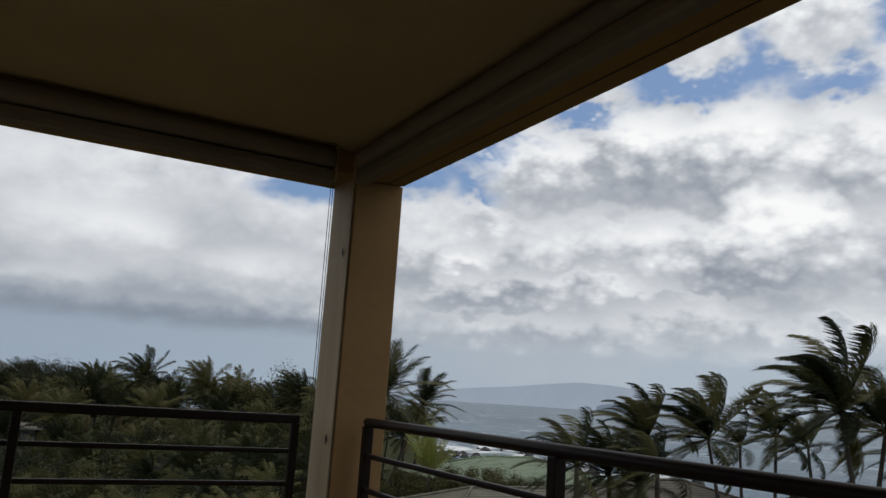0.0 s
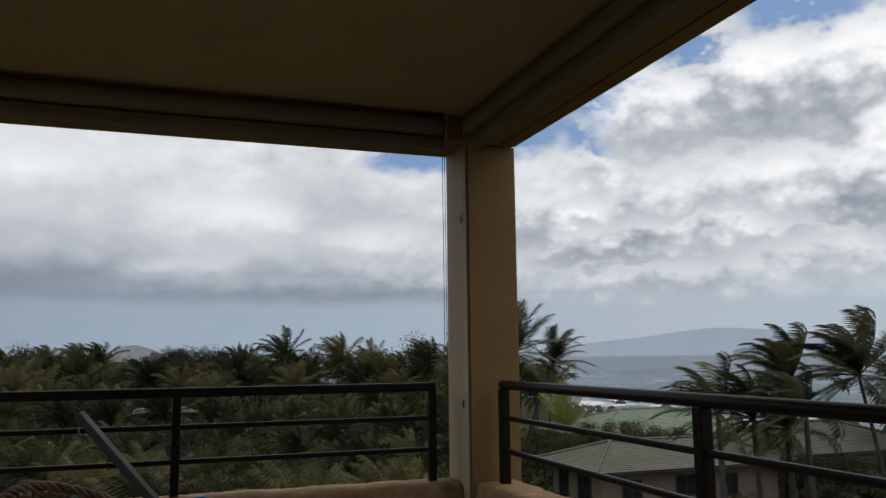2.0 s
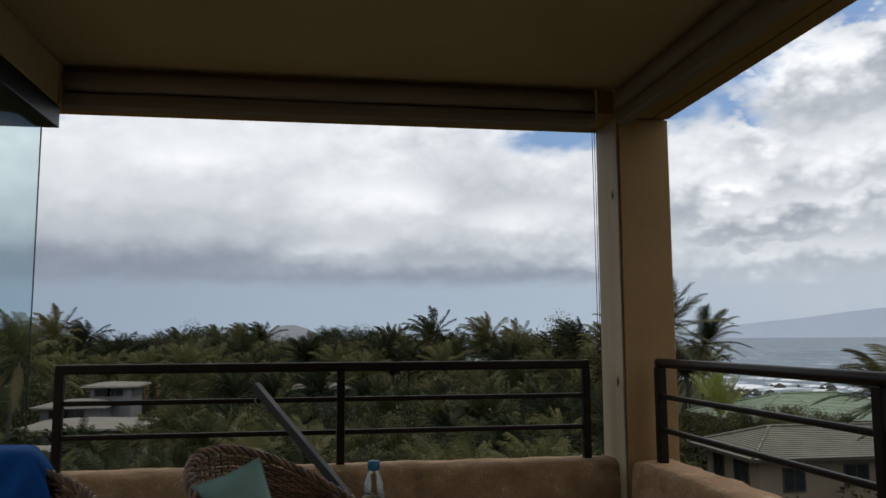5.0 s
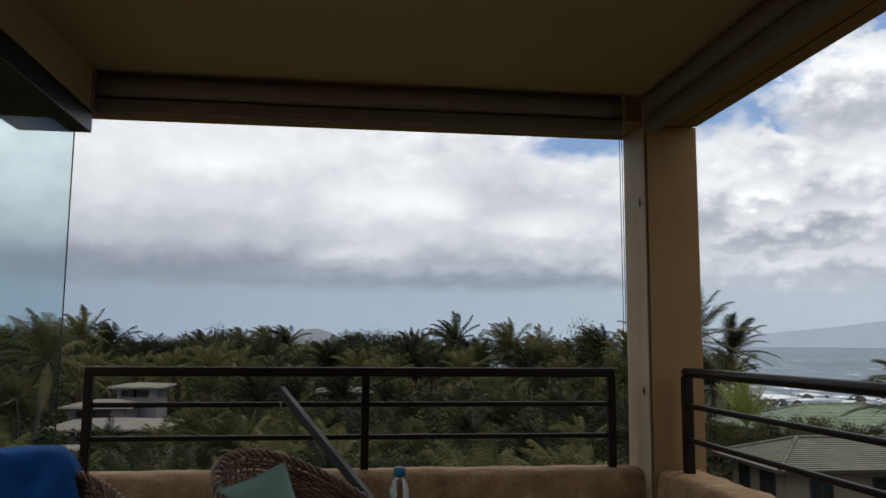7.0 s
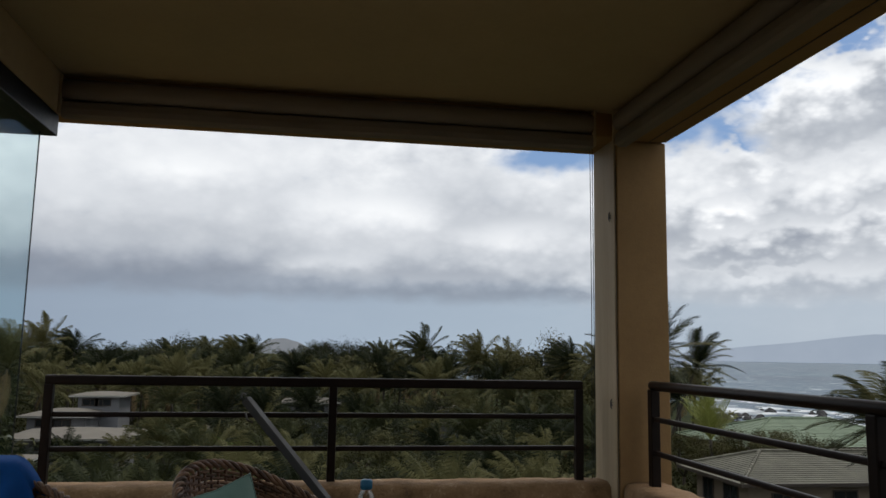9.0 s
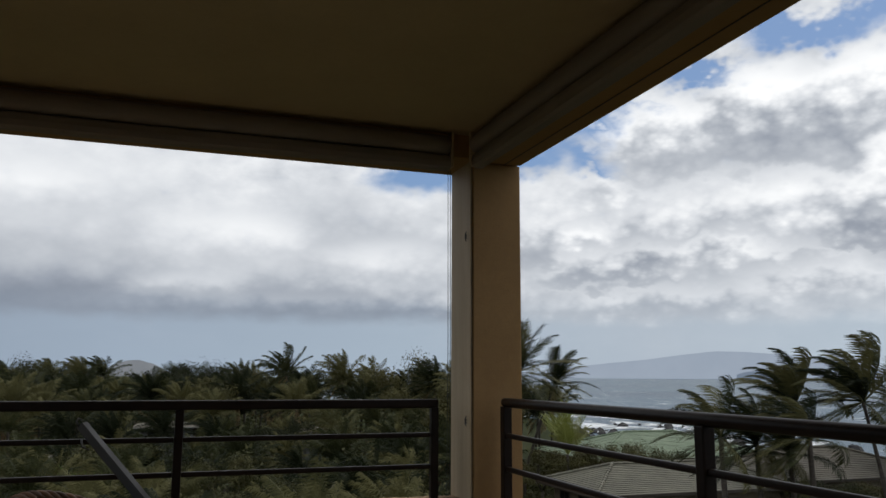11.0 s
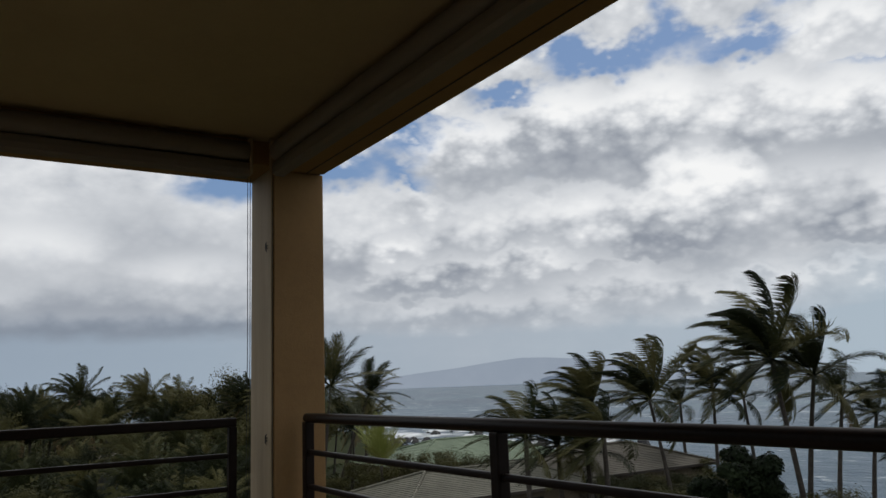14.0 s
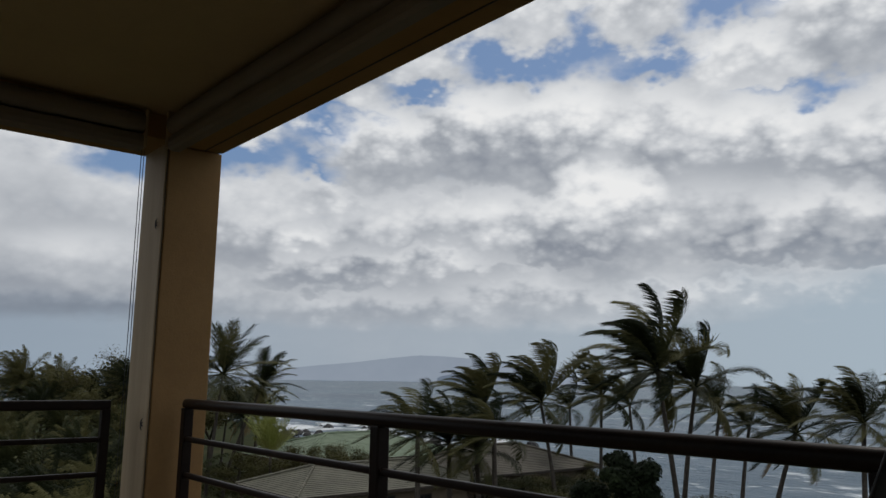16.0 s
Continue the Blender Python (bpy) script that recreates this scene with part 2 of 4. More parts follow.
TILE = material("floor_tile", [(0.26, 0.215, 0.16), (0.33, 0.275, 0.21)], 3.0, 0.6, bump=0.1, fine=40, depth=0.003)
WICKER = material("brown_wicker", [(0.05, 0.022, 0.011), (0.13, 0.060, 0.030), (0.25, 0.13, 0.068)], 14.0, 0.5, bump=0.3, fine=120, depth=0.003, spread=0.35, island=True)
SAGE = material("sage_cushion", [(0.17, 0.27, 0.24), (0.22, 0.34, 0.30)], 5.0, 0.9, bump=0.35, bump_scale=350, fine=160, depth=0.002)
BLUE = material("blue_towel", [(0.002, 0.062, 0.25), (0.004, 0.10, 0.38)], 6.0, 0.95, bump=0.6, bump_scale=280, fine=200, depth=0.004)
WHITE_PRINT = material("white_print", [(0.6, 0.6, 0.62), (0.7, 0.7, 0.72)], 20, 0.9, bump=0.1)
TABLETOP = material("dark_table", [(0.05, 0.035, 0.025), (0.09, 0.06, 0.04)], 6.0, 0.35, bump=0.05, fine=50)
CAPBLUE = material("blue_cap", [(0.02, 0.16, 0.30), (0.03, 0.2, 0.36)], 20.0, 0.4, bump=0)
ROOFTILE = material("grey_green_roof_tile", [(0.066, 0.063, 0.046), (0.105, 0.101, 0.075), (0.15, 0.144, 0.108)], 0.8, 0.75, bump=0.3, bump_scale=9, fine=6.0, depth=0.03, spread=0.3, island=True)
ROOFGREEN = material("green_roof_tile", [(0.115, 0.155, 0.10), (0.165, 0.215, 0.145), (0.215, 0.265, 0.18)], 0.8, 0.75, bump=0.3, bump_scale=9, fine=6.0, depth=0.03, spread=0.3, island=True)
ROOFBROWN = material("brown_roof_tile", [(0.046, 0.040, 0.029), (0.074, 0.065, 0.047), (0.106, 0.094, 0.07)], 0.8, 0.75, bump=0.3, bump_scale=9, fine=6.0, depth=0.03, spread=0.3, island=True)
ROOFPALE = material("pale_flat_roof", [(0.115, 0.103, 0.085), (0.165, 0.148, 0.12)], 0.6, 0.85, bump=0.2, bump_scale=5, fine=4.0, depth=0.03)
HOUSEWALL = material("beige_house_wall", [(0.165, 0.13, 0.092), (0.215, 0.172, 0.125)], 0.8, 0.85, bump=0.2, bump_scale=20, fine=5, depth=0.01)
GREYWALL = material("grey_house_wall", [(0.135, 0.14, 0.15), (0.175, 0.18, 0.19)], 0.8, 0.85, bump=0.2, bump_scale=20, fine=5, depth=0.01)
WHITETRIM = material("white_trim", [(0.30, 0.30, 0.28), (0.36, 0.36, 0.34)], 2.0, 0.6, bump=0.05, fine=20)
DARKWOOD = material("dark_wood_trim", [(0.03, 0.022, 0.016), (0.05, 0.037, 0.027)], 2.0, 0.6, bump=0.1, fine=20)
TRUNK = material("palm_trunk", [(0.024, 0.020, 0.015), (0.05, 0.041, 0.033), (0.095, 0.08, 0.064)], 2.0, 0.85, bump=0.6, bump_scale=5, fine=9.0, depth=0.03, stretch=(1, 1, 5))
BARK = material("tree_bark", [(0.05, 0.04, 0.03), (0.11, 0.09, 0.07)], 3.0, 0.9, bump=0.5, bump_scale=12, fine=14, depth=0.03)
PALM = leaf_material("palm_leaf", [(0.014, 0.019, 0.008), (0.040, 0.046, 0.018), (0.112, 0.106, 0.044)], 0.75)
PALMDRY = leaf_material("dry_palm_leaf", [(0.13, 0.085, 0.04), (0.24, 0.17, 0.085)], 0.4)
PALMYOUNG = leaf_material("young_palm_leaf", [(0.17, 0.20, 0.05), (0.29, 0.30, 0.09)], 0.4)
LEAF = leaf_material("tree_leaf", [(0.017, 0.022, 0.009), (0.038, 0.042, 0.017), (0.085, 0.080, 0.030)], 0.6)
LEAFLIME = leaf_material("lime_leaf", [(0.07, 0.12, 0.02), (0.14, 0.21, 0.035)], 0.5)
LEAFDARK = leaf_material("dark_leaf", [(0.010, 0.017, 0.007), (0.024, 0.036, 0.013), (0.05, 0.064, 0.022)], 0.6)
SOIL = material("garden_ground", [(0.014, 0.019, 0.008), (0.028, 0.034, 0.014), (0.055, 0.052, 0.026)], 0.12, 0.95, bump=0.6, bump_scale=1.5, fine=1.2, depth=0.15, spec=0.03)
ROCK = material("lava_rock", [(0.02, 0.02, 0.022), (0.05, 0.048, 0.047)], 1.5, 0.85, bump=0.6, bump_scale=4, fine=6, depth=0.1)
FOAM = material("white_surf", [(0.55, 0.58, 0.60), (0.8, 0.82, 0.83)], 0.3, 0.9, bump=0.5, bump_scale=1.5, fine=2.0, depth=0.3)


def glass_material(name, tint, rough=0.0, clear=0.95):
    m = bpy.data.materials.new(name)
    m.use_nodes = True
    t = m.node_tree
    t.nodes.remove(t.nodes["Principled BSDF"])
    tr = t.nodes.new("ShaderNodeBsdfTransparent")
    tr.inputs[0].default_value = (*tint, 1)
    gl = t.nodes.new("ShaderNodeBsdfGlossy")
    gl.inputs["Roughness"].default_value = rough
    mx = t.nodes.new("ShaderNodeMixShader")
    mx.inputs[0].default_value = 1.0 - clear
    t.links.new(tr.outputs[0], mx.inputs[1])
    t.links.new(gl.outputs[0], mx.inputs[2])
    t.links.new(mx.outputs[0], t.nodes["Material Output"].inputs[0])
    return m


GLASS = glass_material("tinted_glass", (0.86, 0.93, 0.935))
PET = glass_material("clear_bottle", (0.84, 0.88, 0.90), 0.03, clear=0.86)
WINDOW = material("dark_window_glass", [(0.012, 0.015, 0.018), (0.03, 0.035, 0.04)], 0.5, 0.12, bump=0, fine=2.0)


def sea_material():
    m = bpy.data.materials.new("windy_sea")
    m.use_nodes = True
    t = m.node_tree
    p = t.nodes["Principled BSDF"]
    pos = t.nodes.new("ShaderNodeTexCoord").outputs["Object"]
    mp = t.nodes.new("ShaderNodeMapping")
    mp.inputs["Rotation"].default_value = (0, 0, radians(35))
    mp.inputs["Scale"].default_value = (1.0, 0.45, 1.0)
    t.links.new(pos, mp.inputs[0])
    v = mp.outputs[0]
    swell = noise_node(t, v, 0.045, 6.0, 0.6)
    chop = noise_node(t, v, 0.35, 6.0, 0.65)
    patch = noise_node(t, pos, 0.006, 4.0, 0.55)
    col = ramp_node(t, patch, [(0.30, (0.034, 0.068, 0.104)), (0.55, (0.054, 0.10, 0.142)), (0.75, (0.088, 0.155, 0.19))])
    caps = noise_node(t, v, 0.11, 9.0, 0.72)
    cap = ramp_node(t, math_node(t, "ADD", math_node(t, "MULTIPLY", caps, 0.7), math_node(t, "MULTIPLY", chop, 0.3)), [(0.555, (0, 0, 0)), (0.615, (1, 1, 1))])
    t.links.new(mix_node(t, cap, col, (0.62, 0.66, 0.68)), p.inputs["Base Color"])
    p.inputs["Roughness"].default_value = 0.32
    p.inputs["IOR"].default_value = 1.33
    p.inputs["Specular IOR Level"].default_value = 0.20
    b1 = add(t, "ShaderNodeBump", Strength=0.9, Distance=3.0)
    t.links.new(swell, b1.inputs["Height"])
    b2 = add(t, "ShaderNodeBump", Strength=0.8, Distance=0.7)
    t.links.new(chop, b2.inputs["Height"])
    t.links.new(b1.outputs[0], b2.inputs["Normal"])
    t.links.new(b2.outputs[0], p.inputs["Normal"])
    return m


SEA = sea_material()


def haze_glow_material(name, dark, light, scale):
    """Land so far off that only lit haze is seen, painted as a glow."""
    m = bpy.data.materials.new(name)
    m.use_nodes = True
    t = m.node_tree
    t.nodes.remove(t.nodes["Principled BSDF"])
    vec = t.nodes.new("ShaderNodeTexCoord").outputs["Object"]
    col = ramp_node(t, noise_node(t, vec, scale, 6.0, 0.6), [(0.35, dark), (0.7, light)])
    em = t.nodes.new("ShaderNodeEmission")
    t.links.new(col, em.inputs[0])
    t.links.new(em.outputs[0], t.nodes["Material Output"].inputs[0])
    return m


# these glow in the haze's colour, not in the land's own
ISLAND = haze_glow_material("island_painted_haze", (0.285, 0.335, 0.41), (0.31, 0.36, 0.435), 0.004)
ISLET = haze_glow_material("islet_painted_haze", (0.15, 0.19, 0.25), (0.17, 0.21, 0.27), 0.01)
HILL = haze_glow_material("hill_painted_haze", (0.17, 0.185, 0.205), (0.20, 0.215, 0.235), 0.01)


# ---- mesh helpers ----
class Geo:
    """Collects vertices and faces of one mesh."""

    def __init__(self):
        self.v, self.f = [], []

    def face(self, *pts):
        n = len(self.v)
        self.v.extend(tuple(p) for p in pts)
        self.f.append(tuple(range(n, n + len(pts))))

    def box(self, x0, x1, y0, y1, z0, z1):
        n = len(self.v)
        self.v += [(x0, y0, z0), (x1, y0, z0), (x1, y1, z0), (x0, y1, z0), (x0, y0, z1), (x1, y0, z1), (x1, y1, z1), (x0, y1, z1)]
        self.f += [tuple(n + i for i in q) for q in ((0, 3, 2, 1), (4, 5, 6, 7), (0, 1, 5, 4), (1, 2, 6, 5), (2, 3, 7, 6), (3, 0, 4, 7))]

    def tube(self, pts, radii, n=8, caps=True):
        pts = [Vector(p) for p in pts]
        if isinstance(radii, (int, float)):
            radii = [radii] * len(pts)
        base = len(self.v)
        side = None
        for i, p in enumerate(pts):
            d = (pts[min(i + 1, len(pts) - 1)] - pts[max(i - 1, 0)]).normalized()
            if side is None:
                side = d.orthogonal().normalized()
            side = (side - d * side.dot(d)).normalized()
            other = d.cross(side)
            for k in range(n):
                a = 2 * math.pi * k / n
                self.v.append(tuple(p + (side * math.cos(a) + other * math.sin(a)) * radii[i]))
        for i in range(len(pts) - 1):
            for k in range(n):
                a, b = base + i * n + k, base + i * n + (k + 1) % n
                self.f.append((a, b, b + n, a + n))
        if caps:
            self.f.append(tuple(base + k for k in reversed(range(n))))
            self.f.append(tuple(base + (len(pts) - 1) * n + k for k in range(n)))

    def lathe(self, profile, n=16, at=(0, 0, 0)):
        base = len(self.v)
        for r, z in profile:
            for k in range(n):
                a = 2 * math.pi * k / n
                self.v.append((at[0] + r * math.cos(a), at[1] + r * math.sin(a), at[2] + z))
        for i in range(len(profile) - 1):
            for k in range(n):
                a, b = base + i * n + k, base + i * n + (k + 1) % n
                self.f.append((a, b, b + n, a + n))
        self.f.append(tuple(base + k for k in reversed(range(n))))
        self.f.append(tuple(base + (len(profile) - 1) * n + k for k in range(n)))

    def mesh(self, name, mat, smooth=False):
        me = bpy.data.meshes.new(name)
        me.from_pydata(self.v, [], self.f)
        me.materials.append(mat)
        if smooth:
            me.polygons.foreach_set("use_smooth", [True] * len(me.polygons))
        me.update()
        return me


def bevelled(geo, width, segments=2):
    """The geometry with all its edges rounded."""
    bm = bmesh.new()
    vs = [bm.verts.new(p) for p in geo.v]
    for f in geo.f:
        bm.faces.new([vs[i] for i in f])
    bmesh.ops.bevel(bm, geom=bm.edges[:], offset=width, segments=segments, profile=0.6, affect="EDGES")
    out = Geo()
    bm.verts.index_update()
    out.v = [tuple(v.co) for v in bm.verts]
    out.f = [tuple(v.index for v in f.verts) for f in bm.faces]
    bm.free()
    return out


def part(name, geo, mat, parent, label="", smooth=False, at=None):
    ob = new(name, geo if isinstance(geo, bpy.types.Mesh) else geo.mesh(name, mat, smooth))
    ob.parent = parent
    if at is not None:
        ob.matrix_basis = at if isinstance(at, Matrix) else Matrix.Translation(at)
    return tagged(ob, label)


def thing(name, at, label, category, group="", kind=""):
    ob = new(name)
    ob.empty_display_size = 0.2
    ob.matrix_basis = at if isinstance(at, Matrix) else Matrix.Translation(at)
    return tagged(ob, label, category, group, kind)


def structure(name, geo, mat, label, category, smooth=False):
    return tagged(new(name, geo.mesh(name, mat, smooth)), label, category, "", "structure")


def boxgeo(x0, x1, y0, y1, z0, z1, bevel=0.0, segments=2):
    g = Geo()
    g.box(x0, x1, y0, y1, z0, z1)
    return bevelled(g, bevel, segments) if bevel else g


# ---- the lanai ----
CEIL_Z = 2.585
structure("floor", boxgeo(-3.45, 0.16, -5.6, 0.12, -0.25, 0.0), TILE, "tan tiled floor slab of the lanai", "floor")
structure("ceiling", boxgeo(-3.42, 0.15, -5.6, 0.14, CEIL_Z, 2.85), CEIL, "dark tan stucco ceiling of the lanai", "ceiling")
structure("wall_back", boxgeo(-3.45, 0.15, -5.8, -5.6, -0.25, 2.85), STUCCO, "tan stucco wall behind the lanai", "wall")
structure("wall_below", boxgeo(-12.0, 0.10, -14.0, 0.06, -9.6, -0.25), STUCCO, "tan stucco building below the lanai", "wall")
structure("wall_right", boxgeo(-0.13, 0.15, -5.6, -4.55, 0.0, 2.43), STUCCO, "tan stucco wall at the lanai's end", "wall")

# beams
structure("beam_left", boxgeo(-4.4, 0.155, -0.262, 0.14, 2.447, CEIL_Z, 0.008), STUCCO, "tan stucco beam over the front opening", "beam")
g = boxgeo(-0.125, 0.145, -5.6, -0.262, 2.432, CEIL_Z, 0.008)
structure("beam_right", g, STUCCO, "tan stucco beam over the side opening", "beam")
structure("trim", boxgeo(0.040, 0.046, -5.6, -0.27, 2.429, 2.434), DARKWOOD, "thin dark drip groove under the side beam", "trim")
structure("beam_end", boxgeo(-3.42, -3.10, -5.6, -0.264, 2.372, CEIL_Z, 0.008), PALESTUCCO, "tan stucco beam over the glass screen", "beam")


def stucco_wall(name, x0, x1, y0, y1, z1, label, seed):
    """A low wall with a rounded, hand-worn top."""
    g = Geo()
    along_x = (x1 - x0) > (y1 - y0)
    n = int(max(x1 - x0, y1 - y0) / 0.035)
    prof = [(-1, 0.0), (-1, .55), (-1, .80), (-.985, .90), (-.93, .955), (-.80, .985), (-.5, .998), (0, 1.0), (.5, .998), (.80, .985), (.93, .955), (.985, .90), (1, .80), (1, 0.0)]
    w = (y1 - y0 if along_x else x1 - x0) / 2
    m = (y0 + y1 if along_x else x0 + x1) / 2
    for i in range(n + 1):
        s = (x0 + (x1 - x0) * i / n) if along_x else (y0 + (y1 - y0) * i / n)
        for k, (o, h) in enumerate(prof):
            wob = noise.noise(Vector((s * 5, k * 0.35, seed))) * 0.009 + noise.noise(Vector((s * 17, k * 0.9, seed))) * 0.008 - .012 * max(0, noise.noise(Vector((s * 9, k * 0.6, seed + 5))) - .25)
            a = m + o * (w + wob)
            z = h * z1 + (wob * 0.7 if h > .7 else 0)
            g.v.append((s, a, z) if along_x else (-a + 2 * m, s, z))
    k = len(prof)
    for i in range(n):
        for j in range(k - 1):
            a = i * k + j
            g.f.append((a, a + k, a + k + 1, a + 1))
    g.f.append(tuple(range(k)))
    g.f.append(tuple(reversed(range(n * k, n * k + k))))
    return structure(name, g, STUCCO_WORN, label, "low wall", True)


stucco_wall("wall_front_low", -3.45, -0.12, -0.14, 0.13, 0.528, "low tan stucco wall with a worn rounded top", 3)
stucco_wall("wall_side_low", -0.125, 0.145, -4.56, -0.228, 0.545, "low tan stucco wall with a chipped rounded top", 8)

# corner column
col = thing("column_corner", (0, 0, 0), "square tan stucco corner column with a cream trim face", "column", kind="structure")
part("shaft", boxgeo(-0.140, 0.158, -0.23, 0.11, 0, 2.44, 0.008), STUCCO, col)
part("trim_board", boxgeo(-0.154, -0.141, -0.222, 0.10, 0.004, 2.446, 0.003), CREAM, col, "cream painted trim board")
g = Geo()
g.tube([(-0.145, -0.2235, 0.004), (-0.145, -0.2235, 2.44)], 0.0018, 6)
part("caulk_joint", g, DARKWOOD, col, "thin dark joint")


def cleat(z):
    c = thing("cord_cleat", (-0.155, -0.172, z), "small dark metal cord cleat screwed to the trim", "cleat", "cord cleats")
    g = Geo()
    g.tube([(0, 0, -0.008), (-0.008, 0, -0.006), (-0.009, 0, 0.006), (0, 0, 0.008)], 0.004, 6)
    part("base", g, BLACK, c)
    g = Geo()
    g.tube([(-0.007, -.006, -0.030), (-0.011, 0, -0.016), (-0.009, 0.004, 0), (-0.011, 0, 0.016), (-0.006, -.008, 0.030)], [0.0015, 0.0035, 0.0045, 0.0035, 0.0015], 6)
    part("horn", g, BLACK, c)


cleat(2.005)
cleat(0.957)


def shade_casing(name, along_x, a0, a1, wall, z0, label):
    """A rolled sun shade: a case with a rounded roll above, a slot, and a bottom bar."""
    prof_case = [(0, 0), (-.045, 0), (-.062, .012), (-.066, .04), (-.060, .072), (-.05, .082), (0, .082)]
    prof_roll = [(.0, .088), (-.030, .088), (-.058, .096), (-.074, .116), (-.080, .142), (-.074, .170), (-.056, .192), (-.025, .205), (0, .205)]
    s = thing(name, (0, 0, 0), label, "roller shade", "roller shades")

    def extrude(prof):
        g = Geo()
        k = len(prof)
        steps = 24
        for i in range(steps + 1):
            q = a0 + (a1 - a0) * i / steps
            sag = noise.noise(Vector((q * 2.3, z0, 1.0))) * 0.003
            for o, h in prof:
                g.v.append((q, wall + o, z0 + h + sag) if along_x else (wall + o, q, z0 + h + sag))
        for i in range(steps):
            for j in range(k - 1):
                a = i * k + j
                g.f.append((a, a + k, a + k + 1, a + 1) if along_x else (a, a + 1, a + k + 1, a + k))
        g.f.append(tuple(range(k)))
        g.f.append(tuple(reversed(range(steps * k, steps * k + k))))
        return g

    part("case", extrude(prof_case), FABRIC, s)
    part("roll", extrude(prof_roll), FABRIC, s, "rolled taupe shade cloth", True)
    for q, d in ((a0, -1), (a1, 1)):
        lo, hi = sorted((q, q + d * 0.014))
        if along_x:
            part("bracket", boxgeo(lo, hi, wall - 0.075, wall, z0 + 0.01, z0 + 0.212, 0.004), CREAM, s, "pale end bracket")
        else:
            part("bracket", boxgeo(wall - 0.075, wall, lo, hi, z0 + 0.01, z0 + 0.212, 0.004), CREAM, s, "pale end bracket")
    return s


shade_casing("roller_shade", True, -3.085, -0.312, -0.264, 2.358, "rolled-up taupe roller shade under the front beam")
shade_casing("roller_shade", False, -5.5, -0.34, -0.127, 2.372, "rolled-up taupe roller shade inside the side beam")

# guide cords of the front shade
for dx, dy in ((0, 0), (-0.018, -0.01)):
    c = thing("guide_cord", (-0.192 + dx, 0.02 + dy, 0.53), "thin taut dark guide cord of the shade", "cord", "guide cords")
    g = Geo()
    g.tube([(0, 0, 0), (0.004, 0, 0.9), (0, 0, 1.917)], 0.0022, 5)
    part("cord", g, BLACK, c)


def railing(name, posts, along_x, line, z_base, z_top, label, round_top):
    r = thing(name, (0, 0, 0), label, "railing", "railings")
    lo, hi = min(posts), max(posts)

    def bar(part_name, z, h, w, bev, a0, a1):
        if round_top and part_name == "top_rail":
            g = Geo()
            pts = [(line, a0, z), (line, a0 + .012, z), (line, a1 - .012, z), (line, a1, z)]
            g.tube(pts, [h * .42, h * .5, h * .5, h * .42], 20)
            part(part_name, g, BRONZE, r, "", True)
        elif along_x:
            part(part_name, boxgeo(a0, a1, line - w / 2, line + w / 2, z - h / 2, z + h / 2, bev, 3), BRONZE, r)
        else:
            part(part_name, boxgeo(line - w / 2, line + w / 2, a0, a1, z - h / 2, z + h / 2, bev, 3), BRONZE, r)

    bar("top_rail", z_top - 0.025, 0.05, 0.045, 0.012, lo - 0.022, hi + 0.022)
    for z in (z_top - 0.20, z_top - 0.375):
        for a, b in zip(sorted(posts)[:-1], sorted(posts)[1:]):
            bar("rail", z, 0.027, 0.027, 0.009, a + 0.022, b - 0.022)
    for q in posts:
        if along_x:
            part("post", boxgeo(q - .022, q + .022, line - .022, line + .022, z_base - .03, z_top - 0.045, .006), BRONZE, r)
        else:
            part("post", boxgeo(line - .025, line + .025, q - .025, q + .025, z_base - .03, z_top - 0.045, .006), BRONZE, r)
    return r


railing("railing", [-3.13, -1.682, -0.292], True, 0.0, 0.535, 1.075, "dark bronze metal railing on the front low wall", False)
railing("railing", [-0.352, -2.052, -3.70], False, 0.004, 0.545, 1.09, "dark bronze metal railing on the side low wall", True)

# glass screen at the lanai's end
sc = thing("glass_screen", (-3.16, -3.0, 0), "frameless tinted glass wind screen under a black header", "glass screen")
part("header", boxgeo(-0.30, 0.055, -2.6, 2.72, 2.262, 2.370, 0.004), BLACK, sc, "black aluminium header")
p = part("pane", boxgeo(-0.0032, 0.0032, -2.6, 2.632, 0.03, 2.262, 0.001), GLASS, sc, "greenish clear glass pane")
p.visible_shadow = False
part("edge_strip", boxgeo(-0.0033, 0.0033, 2.6325, 2.6345, 0.03, 2.262), GREYMETAL, sc, "thin dark polished edge")
part("sill_track", boxgeo(-0.03, 0.03, -2.6, 2.632, 0.0, 0.03, 0.003), BLACK, sc)


